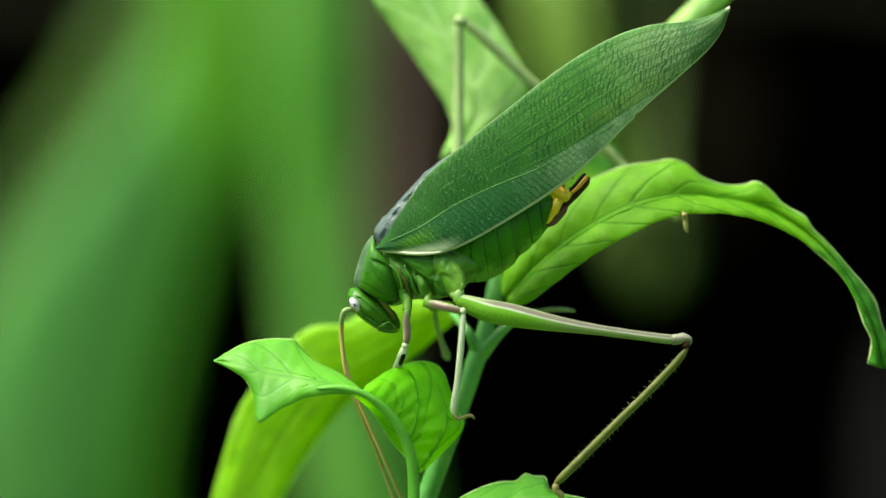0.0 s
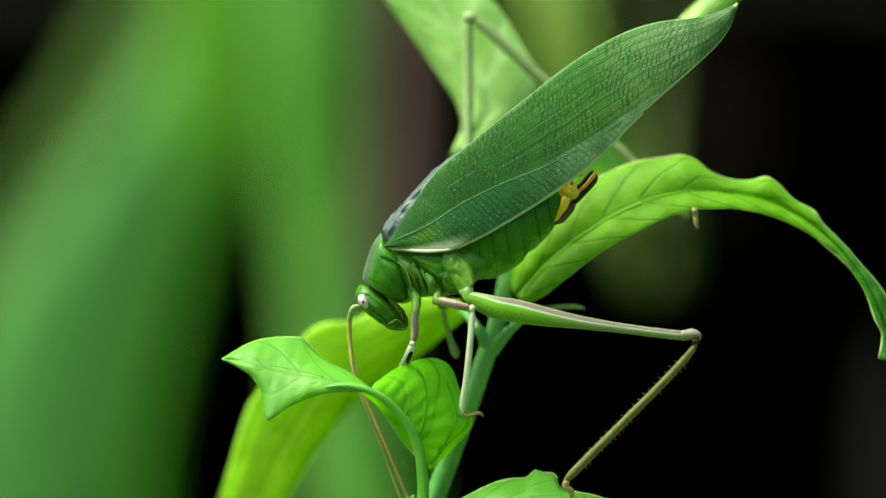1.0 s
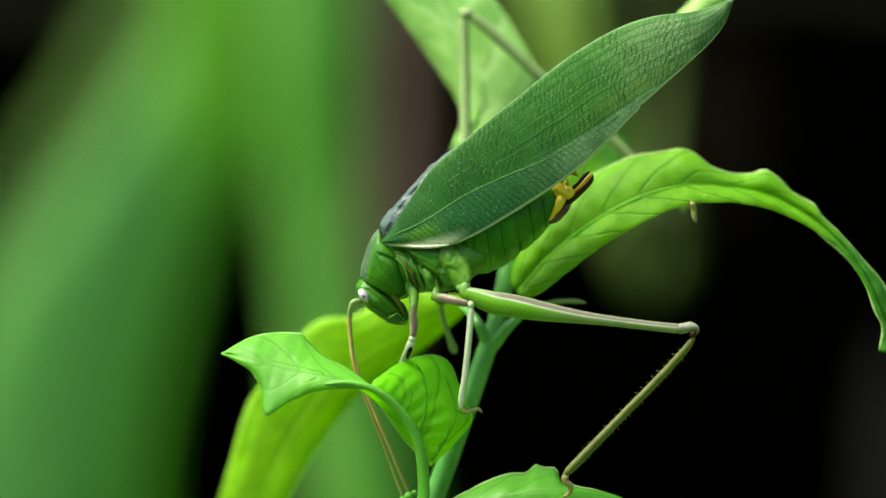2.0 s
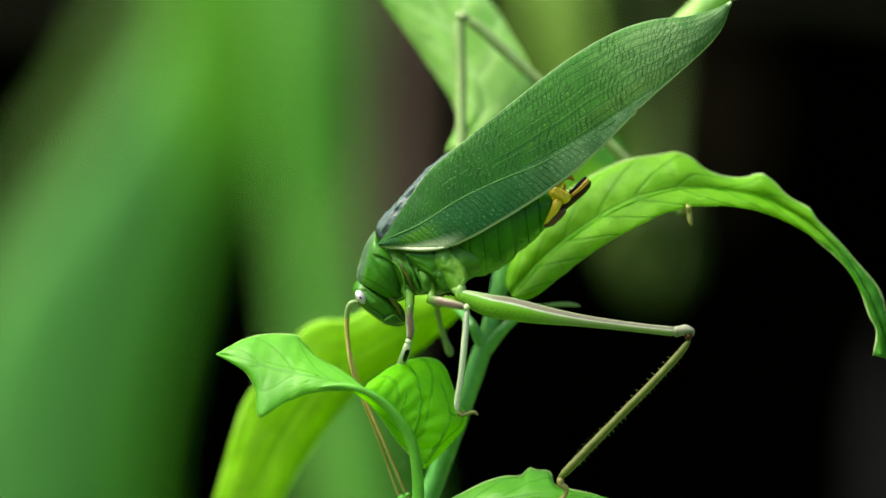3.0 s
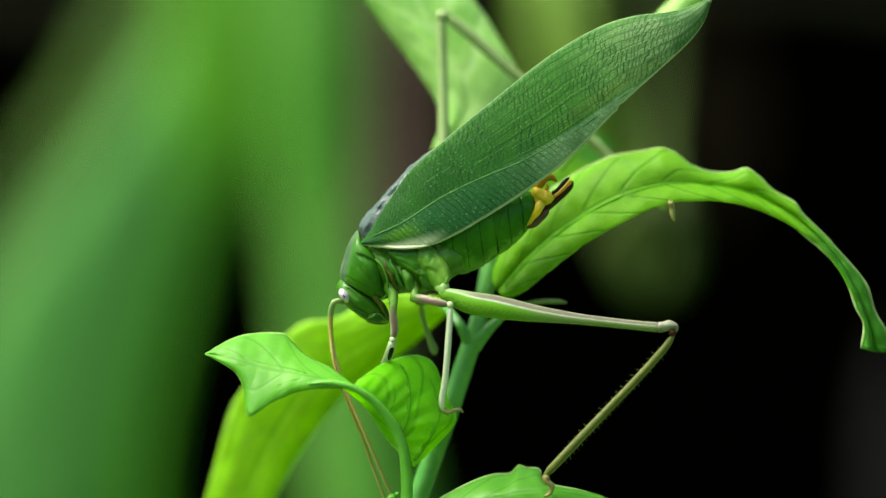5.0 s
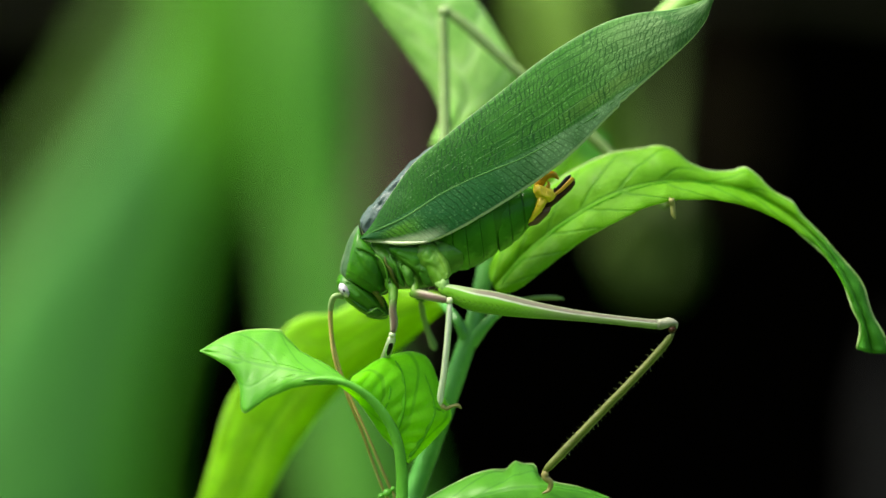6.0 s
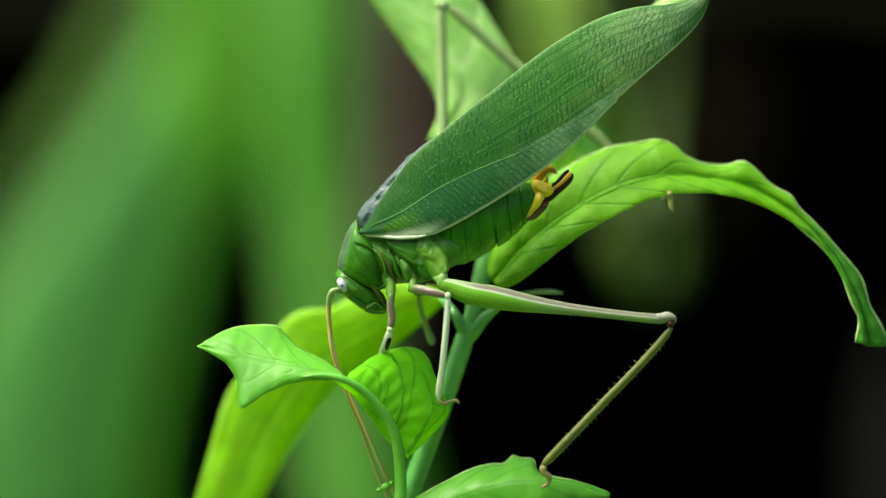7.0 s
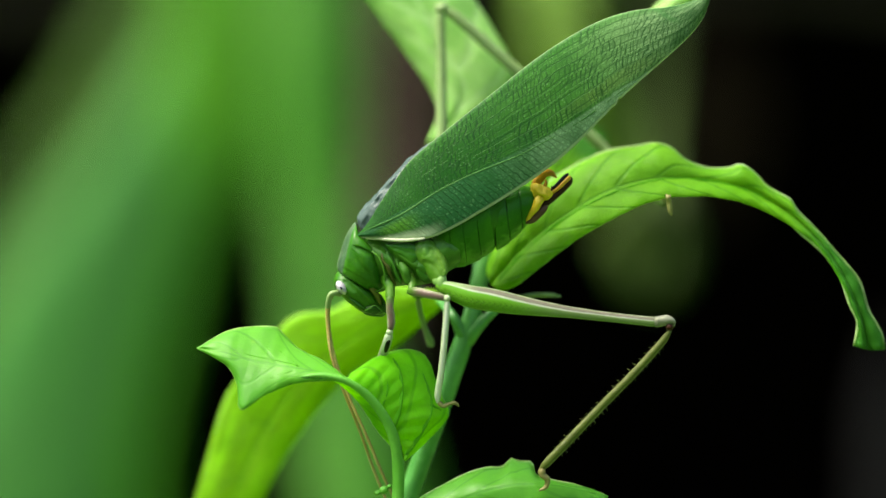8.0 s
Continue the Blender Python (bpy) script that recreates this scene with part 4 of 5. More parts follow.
def build_katydid():
    k = root("katydid", BODY, "green leaf-winged katydid perched head down on the plant", "insect")
    B = BODY
    made = {"katydid": k}
    # thorax under the wing: one body with creases, plates and the hips set into it
    part("thorax", body([(672, 428, 700, 528, 3.2, 0), (715, 424, 738, 530, 4.0, 0), (765, 424, 782, 527, 4.4, 0), (812, 430, 816, 508, 4.3, 0), (845, 436, 848, 492, 3.6, 0)],
                        B, 120, 84, 0.9, 0.10,
                        (([(702, 452), (716, 466), (736, 482), (756, 497), (768, 514)], 3.0, 0.55), ([(768, 474), (782, 486), (800, 502)], 3.0, 0.5),
                         ([(742, 488), (750, 506), (756, 528)], 2.6, 0.4), ([(727, 478), (733, 500), (743, 526)], 2.6, 0.4),
                         ([(764, 500), (780, 514), (797, 519)], 3.0, 0.35), ([(690, 452), (730, 455), (790, 450)], 4.0, 0.3),
                         ([(738, 470), (752, 474), (764, 484)], 2.0, 0.16), ([(776, 500), (788, 505)], 2.0, 0.2)), 0.8), M_THORAX, k, "creased green side of the thorax")
    part("thorax_plate", body([(713, 457, 717, 464, 0.3, -3.7), (736, 454, 742, 479, 0.6, -3.75), (760, 455, 761, 492, 0.65, -3.8), (777, 468, 774, 481, 0.35, -3.9)], B, 40, 32, 0.85, 0.12,
                              (([(730, 462), (748, 468), (764, 470)], 2.2, 0.16),)), M_PLATE, k, "smooth bright green side plate")
    part("thorax_plate", body([(735, 489, 742, 486, 0.3, -3.5), (739, 506, 754, 498, 0.55, -3.6), (746, 524, 760, 516, 0.45, -3.5), (754, 530, 763, 526, 0.3, -3.4)], B, 30, 24, 0.9, 0.12), M_THORAX, k)
    part("thorax_plate", body([(764, 488, 776, 480, 0.4, -3.7), (768, 506, 794, 492, 0.6, -3.8), (776, 522, 800, 510, 0.5, -3.7), (788, 528, 800, 522, 0.3, -3.5)], B, 30, 24, 0.9, 0.16,
                              (([(772, 500), (784, 508), (796, 508)], 2.0, 0.2),)), M_THORAX, k)
    made["pronotum"] = part("pronotum", body([(661, 414, 668, 446, 2.4, 0), (646, 434, 700, 470, 3.9, 0), (634, 466, 713, 506, 4.3, 0), (627, 493, 711, 537, 3.9, 0), (629, 505, 690, 543, 3.2, 0)],
                                             B, 90, 72, 0.88, 0.07,
                                             (([(664, 461), (688, 473), (701, 490), (706, 514), (703, 531), (688, 537)], 2.4, 0.30), ([(660, 432), (651, 460), (645, 488), (641, 505)], 4.0, -0.12),
                                              ([(657, 470), (668, 492), (684, 508)], 4.0, 0.12), ([(640, 500), (664, 514), (690, 530)], 3.0, 0.12)), 0.75), M_PRONOTUM, k, "green saddle-shaped pronotum with a greyish back")
    part("rim", limb([(662, 459, -2.6, 1.0), (690, 470, -3.6, 1.7), (704, 485, -3.75, 1.9), (711, 508, -3.5, 1.9), (710, 532, -3.0, 1.6), (694, 541, -2.7, 1.0)], B, 48, 8), M_CHEEK, made["pronotum"], "paler raised rim")
    part("neck_fold", limb([(700, 466, -3.2, 2), (708, 480, -3.6, 3), (718, 500, -3.6, 3.6), (727, 518, -3.3, 3), (731, 530, -3.0, 2)], B, 30, 12, lump=0.35), M_FOLD, k, "brownish fold behind the pronotum")
    # fold added to stand for the shadow behind the neck
    part("neck_shadow_fold", limb([(714, 470, -3.4, 3), (724, 486, -3.6, 4), (735, 508, -3.5, 4), (741, 526, -3.2, 3)], B, 26, 12, lump=0.3), M_THORAX, k, "green fold added for the shadow behind the neck")
    # head and its parts
    head = part("head", body([(621, 508, 646, 512, 1.6, 0), (614, 526, 664, 525, 2.8, 0), (626, 551, 684, 538, 3.1, 0), (648, 570, 698, 556, 2.6, 0), (669, 583, 706, 572, 1.8, 0), (690, 588, 707, 583, 0.9, 0)],
                             B, 80, 60, 0.95, 0.08,
                             (([(636, 528), (656, 545), (676, 564), (684, 574)], 3.0, 0.26), ([(652, 521), (674, 541), (690, 560), (697, 575)], 2.6, 0.22),
                              ([(667, 581), (678, 572), (690, 568), (703, 577)], 2.0, 0.25), ([(640, 557), (656, 569), (670, 578)], 3.0, 0.12))), M_HEAD, k, "green slanting head")
    made["head"] = head
    eye = part("eye", pebble(628.5, 539, -2.2, 8.6, 14.2, 1.2, B, 34, 24), M_EYE, head, "white eye with a small dark pupil")
    part("pupil", pebble(627.5, 540, -3.34, 1.9, 3.2, 0.16, B, 34), M_PUPIL, eye)
    part("cheek", body([(666, 528, 671, 525, 0.2, -2.4), (676, 542, 684, 536, 0.3, -2.5), (688, 557, 695, 551, 0.3, -2.1), (697, 570, 701, 565, 0.2, -1.6)], B, 26, 18, 1.0, 0.1), M_CHEEKBROWN, head, "olive-brown cheek")
    part("mandible", body([(664, 577, 674, 568, 0.4, -1.7), (674, 584, 690, 570, 0.6, -1.7), (690, 588, 703, 578, 0.5, -1.2)], B, 24, 20, 1.0, 0.06), M_JAW, head, "dark green jaw")
    part("jaw_edge", limb([(668, 580, -2.1, 1.0), (677, 576, -2.5, 1.3), (687, 570, -2.5, 1.2), (696, 576, -2.2, 1.2), (704, 585, -1.5, 1.0)], B, 24, 8), M_CHEEK, head, "pale edge of the jaw")
    part("lip", limb([(668, 584, -0.9, 1.4), (684, 588, -1.0, 1.8), (700, 588, -0.9, 1.6), (707, 584, -0.8, 1.2)], B, 20, 8), M_CHEEK, head, "paler lip")
    part("face_line", limb([(641, 556, -2.2, 2.0), (654, 566, -2.4, 3.4), (666, 574, -2.2, 3.2), (674, 579, -1.9, 1.4)], B, 24, 10, lump=0.05), M_JAW, head, "dark green band along the face")
    part("mouthpart", limb([(694, 549, -1.9, 1.6), (701, 560, -1.7, 2.4), (706, 573, -1.3, 2.2), (707, 583, -1.1, 1.4)], B, 18, 10, lump=0.1), M_JAW, head, "dark edge of the mouth")
    part("antenna_base", limb([(629, 553, -2.0, 4.2), (619, 549, -2.6, 5.2), (610, 551, -2.8, 5.0), (605, 563, -2.6, 4.6), (604, 578, -2.2, 4.2)], B, 28, 10), M_FAR, head, "thick pale antenna base")
    for d, tail in ((-1.6, ((611, 656, -1.5, 2.9), (628, 708, -1.0, 2.7), (662, 790, 0, 2.5), (700, 890, 2, 2.4), (760, 1010, 4, 1.4))),
                    (0.8, ((615, 656, 1.5, 2.9), (634, 712, 2.0, 2.7), (674, 800, 2, 2.4), (714, 890, 3, 2.4), (780, 1010, 5, 1.4)))):
        part("antenna", limb([(622, 550, d, 4.5), (611, 551, d - 0.6, 4.6), (605, 566, d - 0.8, 4.2), (605, 604, d, 3.8), *tail], B, 60, 8), M_ANTENNA, head, "long thin tan antenna")
    # wings
    upper = [(664, 440, -2.8), (684, 416, -3.2), (702, 386, -3.3), (726, 350, -3.2), (757, 309, -3.0), (820, 256, -2.6), (910, 184, -2.2), (1000, 115, -2.0), (1085, 66, -1.6), (1150, 45, -1.4), (1215, 38, -1.2), (1255, 28, -1.1), (1291, 12, -1.0)]
    lower = [(664, 441, -3.0), (688, 446, -3.7), (714, 449, -4.2), (745, 449, -4.7), (800, 443, -5.0), (900, 390, -4.6), (1000, 324, -3.8), (1060, 272, -3.2), (1114, 217, -2.7), (1122, 211, -2.6), (1125, 202, -2.6), (1132, 199, -2.6), (1142, 189, -2.5), (1200, 138, -2.0), (1250, 92, -1.5), (1276, 58, -1.2), (1292, 15, -1.0)]
    middle = [tuple((a + b) / 2 - np.array((0, 0, 0.55))) for a, b in zip(spline(upper, 24), spline(lower, 24))]
    wing = part("wing", blade(upper, middle, lower, B, 170, 12, 0.14, 0.18, 0.08, 0.0), M_WING, k, "leaf-like dark green veined forewing with a pale edge")
    made["wing"] = wing
    lines = (
        [(684, 430), (740, 405), (800, 367), (850, 341), (900, 320), (950, 300), (1050, 245), (1110, 203), (1185, 144)],
        [(860, 308), (950, 258), (1050, 203), (1120, 163), (1185, 130)],
        [(760, 348), (860, 286), (960, 225), (1060, 158), (1190, 84)],
        [(790, 306), (900, 216), (1010, 138), (1100, 84), (1180, 52)],
    )
    for n, line in enumerate(lines):
        part("vein", limb(on_blade(upper, middle, lower, line, 0.18, 0.05, 2.2 if n == 0 else 0.8, 48), B, 48, 8, flat=0.5), M_VEIN, wing)
    part("wing_rim", limb([(664, 441, -3.1, 3), (700, 446, -3.9, 3.2), (740, 449, -4.7, 3.4), (775, 447, -4.9, 2.2), (800, 442, -4.9, 1.2), (815, 436, -4.8, 0.5)], B, 60, 8, lump=0.05), M_SPINE, wing, "whitish leading edge")
    # the other wing and the folded back between them
    upper2 = [(x + 8, y + 14, 2.0) for x, y, d in spline(upper, 14)]
    lower2 = [(x - 6, y - 10, 4.0 + 0.4 * d) for x, y, d in spline(lower, 14)]
    upper2[-1], lower2[-1] = (1262, 36, 1.0), (1262, 38, 1.0)
    upper2[-2], lower2[-2] = (1205, 56, 1.5), (1236, 92, 2.0)
    middle2 = [tuple(np.array(a) * 0.5 + np.array(b) * 0.5) for a, b in zip(upper2, lower2)]
    part("wing", blade(upper2, middle2, lower2, B, 60, 6, 0.14, -0.6, 0.05), M_WING, k, "far forewing folded against the near one")
    part("wing_fold", body([(660, 412, 676, 444, 2.4, 0), (672, 393, 696, 424, 3.0, 0), (692, 372, 712, 400, 3.1, 0), (722, 339, 736, 362, 3.0, 0), (757, 304, 764, 322, 2.2, 0), (800, 270, 802, 284, 1.0, 0)],
                           B, 90, 48, 0.8, 0.3, (([(672, 424), (690, 392), (712, 362), (752, 316)], 2.4, 0.25), ([(676, 396), (686, 390), (694, 380)], 2.0, 0.2), ([(664, 420), (674, 404), (684, 398)], 2.0, 0.18), ([(700, 372), (712, 356)], 2.0, 0.15))), M_DORSAL, k, "bluish-grey folded base of the wings")
    # abdomen: a soft body under overlapping back plates, then the tip with the egg-laying blade
    core = [(778, 395, 800, 480, 3.2, 0.2), (820, 372, 838, 498, 4.0, 0), (858, 356, 880, 486, 4.1, 0), (895, 346, 916, 458, 3.8, 0), (924, 344, 938, 420, 3.1, 0)]
    wrinkles = [([(812 + 26 * i, 484 - 2.2 * i * i), (822 + 26 * i, 489 - 2.5 * i * i), (832 + 26 * i, 484 - 2.9 * i * i)], 2.2, 0.3) for i in range(5)]
    belly = made["abdomen"] = part("abdomen", body(core, B, 110, 72, 0.95, 0.16, wrinkles, 0.85), M_BELLY, k, "green ringed abdomen with a wrinkled belly")
    for i in range(5):
        part("ring_plate", ring_plate(core, B, i * 0.158, i * 0.158 + 0.1555), M_ABDOMEN, belly, "glossy green back plate")
    part("belly_fold", limb([(808, 466, -3.2, 2.0), (818, 470, -3.5, 2.6), (828, 467, -3.5, 1.2)], B, 14, 8, lump=0.15), M_SPINE, belly, "whitish fold of skin")
    part("belly_fold", limb([(816, 484, -2.6, 1.8), (828, 489, -2.8, 2.6), (840, 487, -2.8, 1.2)], B, 14, 8, lump=0.15), M_SPINE, belly, "whitish fold of skin")
    end = [(896, 352, 917, 454, 3.5, 0), (926, 341, 945, 431, 3.3, 0), (956, 336, 968, 404, 2.8, 0), (984, 340, 986, 382, 2.0, 0)]
    ab = made["tip"] = part("abdomen_tip", body(end, B, 70, 60, 0.95, 0.14, (([(930, 428), (944, 426), (952, 416)], 2.4, 0.3), ([(948, 410), (960, 408), (966, 398)], 2.4, 0.3)), 0.7), M_BELLY, k, "last green rings of the abdomen")
    for a, b in ((0.04, 0.30), (0.325, 0.585), (0.61, 0.88)):
        part("ring_plate", ring_plate(end, B, a, b), M_ABDOMEN, ab, "glossy green back plate")
    part("end_plate", limb([(962, 398, -1.7, 2.6), (972, 389, -2.2, 4.6), (981, 374, -2.5, 7), (987, 358, -2.4, 9), (986, 344, -1.6, 7)], B, 30, 12, lump=0.2), M_YELLOW, ab, "yellow rim of the last ring")
    part("end_lobe", body([(970, 332, 974, 354, 0.8, -1.2), (982, 329, 984, 360, 1.2, -1.7), (996, 332, 994, 360, 1.2, -1.8), (1007, 336, 1003, 357, 1.1, -1.8), (1014, 343, 1011, 351, 0.4, -1.6)], B, 36, 28, 1.0, 0.3,
                         (([(980, 346), (990, 351), (1002, 350)], 2.2, 0.3), ([(992, 334), (998, 342), (1006, 344)], 2.0, 0.25))), M_YELLOW, ab, "soft yellow lobe")
    part("cercus", limb([(976, 346, -0.8, 8.5), (982, 326, -0.8, 8.5), (994, 311, -1.0, 7.5), (1007, 309, -1.0, 5.5), (1017, 316, -1.0, 2)], B, 28, 12, lump=0.2), M_AMBER, ab, "amber hooked cercus")
    part("cercus", limb([(992, 338, -1.9, 4), (998, 328, -2.1, 3.2), (996, 320, -2.1, 1.4)], B, 14, 8), M_AMBER, ab)
    part("spur", limb([(1002, 345, -2.3, 2.4), (1009, 337, -2.3, 2.0), (1008, 331, -2.2, 0.8)], B, 12, 8), M_BROWN, ab, "small dark spur")
    part("ovipositor", loft([(968, 391, 972, 404, 0.7, -1.2), (988, 364, 999, 373, 0.9, -1.2), (1011, 344, 1023, 350, 0.9, -1.2), (1029, 323, 1042, 328, 0.7, -1.1), (1038, 310, 1046, 316, 0.4, -1.1)],
                                 B, 36, 16), M_BROWN, ab, "dark brown upcurved ovipositor")
    part("valve", limb([(966, 400, -1.7, 4), (981, 390, -1.9, 7), (995, 375, -2.0, 6.5), (1004, 366, -1.9, 3)], B, 24, 12, lump=0.12), M_MAUVE, ab, "dull mauve-brown lower valve")
    part("valve", limb([(1003, 349, -2.0, 2.4), (1019, 336, -2.1, 3.2), (1033, 320, -1.9, 4.2), (1041, 312, -1.6, 4)], B, 24, 10, lump=0.08), M_AMBER, ab, "amber upper edge")
    part("valve", limb([(1003, 342, -1.5, 2.6), (1017, 330, -1.7, 4), (1029, 315, -1.6, 4.2), (1036, 307, -1.4, 2.4)], B, 24, 10), M_BLACK, ab, "black upper valve")

    # hind leg in front: thick femur, knee, spiny shin, foot
    def leg(label):
        return part("leg", limb(label[1], B, 36, 18, lump=0.4), M_THORAX, k, label[0])

    hind = part("leg", body([(770, 447, 759, 472, 0.8, -3.4), (790, 446, 770, 486, 1.2, -3.6), (809, 463, 783, 504, 1.4, -3.7), (822, 486, 794, 520, 1.3, -3.9), (826, 508, 800, 530, 1.0, -4.2)], B, 60, 48, 0.95, 0.16,
                            (([(777, 466), (783, 460), (791, 464), (792, 473), (785, 478), (778, 474)], 2.0, 0.10), ([(796, 466), (806, 482), (816, 502)], 3.0, 0.25), ([(786, 486), (800, 494), (812, 512)], 2.4, 0.2))),
                M_COXA, k, "long jumping hind leg with a pale striped thigh")
    bm = limb([(803, 528, -5.0, 8), (825, 537, -4.9, 14.5), (862, 550, -5.0, 20), (900, 557, -5.1, 20.5), (950, 567, -5.2, 17), (1000, 575.5, -5.25, 12.5), (1050, 583, -5.3, 9.6), (1100, 590, -5.4, 8.4), (1160, 598, -5.5, 8.2), (1195, 602, -5.5, 8.8)], B, 80, 28, flat=0.75)
    hooks(bm, (960, 582), (1180, 605), 13, 4.5, B, (-5.2, -5.5), (0.0, 1.0))
    part("trochanter", limb([(800, 506, -3.8, 8), (806, 515, -4.4, 11), (811, 524, -4.7, 11), (814, 533, -4.9, 8)], B, 24, 16, lump=0.25), M_TROCHANTER, hind, "pale green hip joint")
    part("femur", bm, M_FEMUR, hind, "green thigh with a pale rosy upper stripe")
    part("knee", limb([(1186, 601, -5.5, 8.4), (1202, 601, -5.6, 8.8), (1211, 600, -5.6, 8.4), (1220, 603, -5.6, 4.5), (1223, 610, -5.6, 2.5)], B, 16, 12, lump=0.3), M_KNEE, hind)
    part("knee_joint", pebble(1214, 611, -5.6, 7, 6.5, 0.6, B), M_BROWN, hind, "dark knee joint")
    bm = limb([(1216, 617, -5.6, 5.5), (1200, 638, -5.5, 6.4), (1150, 691, -5.4, 6.8), (1090, 750, -5.2, 7), (1010, 830, -5.1, 7.6), (982, 858, -5.0, 7)], B, 50, 12)
    hooks(bm, (1206, 644), (1016, 836), 26, 5.5, B, (-5.5, -5.1), (0.7, 0.72))
    hooks(bm, (1194, 632), (1004, 824), 20, 4.5, B, (-5.5, -5.1), (-0.7, -0.72))
    part("tibia", bm, M_TIBIA, hind, "olive-green spiny shin")
    part("tarsus", limb([(984, 856, -5.0, 8), (984, 868, -5.0, 6), (993, 876, -4.9, 5.5), (990, 890, -4.8, 4), (978, 896, -5.0, 2)], B, 20, 10), M_FOOT, hind, "yellowish foot")
    made["hind"] = hind
    # middle leg in front
    mid = part("leg", body([(746, 502, 754, 500, 0.4, -2.9), (749, 514, 761, 511, 0.5, -3.2), (751, 526, 765, 525, 0.5, -3.5), (750, 538, 763, 538, 0.5, -3.9)], B, 30, 24, 1.0, 0.2), M_COXA, k, "middle leg gripping the leaf edge")
    part("femur", limb([(748, 539, -3.9, 6), (764, 539, -4.6, 8.5), (792, 545, -5.6, 7.6), (817, 551, -6.0, 6)], B, 20, 12), M_ROSY, mid, "rosy pale thigh")
    part("knee", pebble(819, 551, -6.0, 6, 6.5, 0.4, B), M_SHIN, mid)
    part("tibia", limb([(820, 552, -6.0, 5.2), (816, 610, -5.4, 5.8), (809, 680, -4.2, 5.8), (803, 718, -3.2, 6), (803, 736, -2.8, 5.4)], B, 36, 12), M_SHIN, mid, "whitish green shin")
    part("tarsus", limb([(803, 733, -2.8, 5.5), (812, 741, -2.8, 4), (824, 737, -2.8, 3.2), (834, 736, -2.8, 3), (840, 742, -2.8, 2)], B, 20, 8), M_FOOT, mid, "brownish foot with a claw")
    made["middle"] = mid
    # front leg
    fore = leg(("front leg with a black patch, set behind the curled leaf", [(708, 498, -1.8, 7), (716, 518, -2.6, 10), (721, 538, -3.2, 9), (721, 552, -3.6, 7.4)]))
    fore.data.materials[0] = M_COXA
    part("femur", limb([(721, 545, -3.6, 7.4), (719, 570, -3.9, 7.2), (720, 594, -4.0, 7), (717, 612, -4.0, 5.6)], B, 20, 12, lump=0.12), M_ROSY, fore, "rosy pale thigh")
    part("knee", pebble(717, 612, -4.0, 6.2, 6, 0.42, B), M_SHIN, fore)
    part("tibia", limb([(718, 612, -4.0, 7), (711, 632, -3.0, 8), (702, 654, -0.6, 8), (690, 690, 3.0, 7)], B, 24, 12), M_SHIN, fore, "whitish shin")
    part("hearing_patch", limb([(716, 623, -3.85, 3.6), (712, 634, -3.25, 4.6), (706, 649, -1.6, 4)], B, 12, 8), M_BLACK, fore, "black slit patch")
    part("tarsus", limb([(690, 688, 3.0, 6), (676, 702, 2.6, 5), (664, 712, 2.0, 4)], B, 14, 8), M_FOOT, fore)
    made["fore"] = fore
    # legs of the other side
    far = leg(("far front leg hanging behind the head", [(770, 530, 3, 10), (769, 552, 4, 7)]))
    part("tibia", limb([(769, 552, 4, 5.5), (774, 580, 5, 4.8), (784, 612, 6, 5.4), (791, 630, 6.4, 7.4), (793, 638, 6.4, 6)], B, 24, 10), M_FAR, far)
    far = leg(("far hind leg raised behind the wing, foot on the arching leaf", [(806, 470, 4, 12), (812, 500, 5, 14)]))
    part("femur", limb([(812, 500, 5, 20), (812, 400, 8, 18), (811, 260, 11, 11), (812, 150, 13, 9), (812, 60, 14, 9), (813, 40, 14, 10)], B, 50, 12), M_FAR, far)
    part("knee", pebble(815, 38, 14, 14, 11, 0.8, B, -10), M_FAR, far)
    bm = limb([(818, 36, 14, 9), (850, 62, 14, 10), (945, 150, 14, 10), (1070, 264, 14, 10), (1150, 345, 14, 9), (1202, 392, 13, 7)], B, 50, 10)
    hooks(bm, (860, 60), (950, 142), 7, 5, B, (14, 14), (0.7, -0.7))
    part("tibia", bm, M_FAR, far, "pale grey-green shin")
    part("tarsus", limb([(1202, 388, 12, 6), (1207, 380, 5, 5), (1210, 376, -0.4, 5), (1213, 390, -0.6, 5), (1214, 404, -0.6, 4.5), (1217, 413, -0.6, 3)], B, 16, 8), M_FOOT, far, "yellowish foot")
    made["far_hind"] = far
    return made


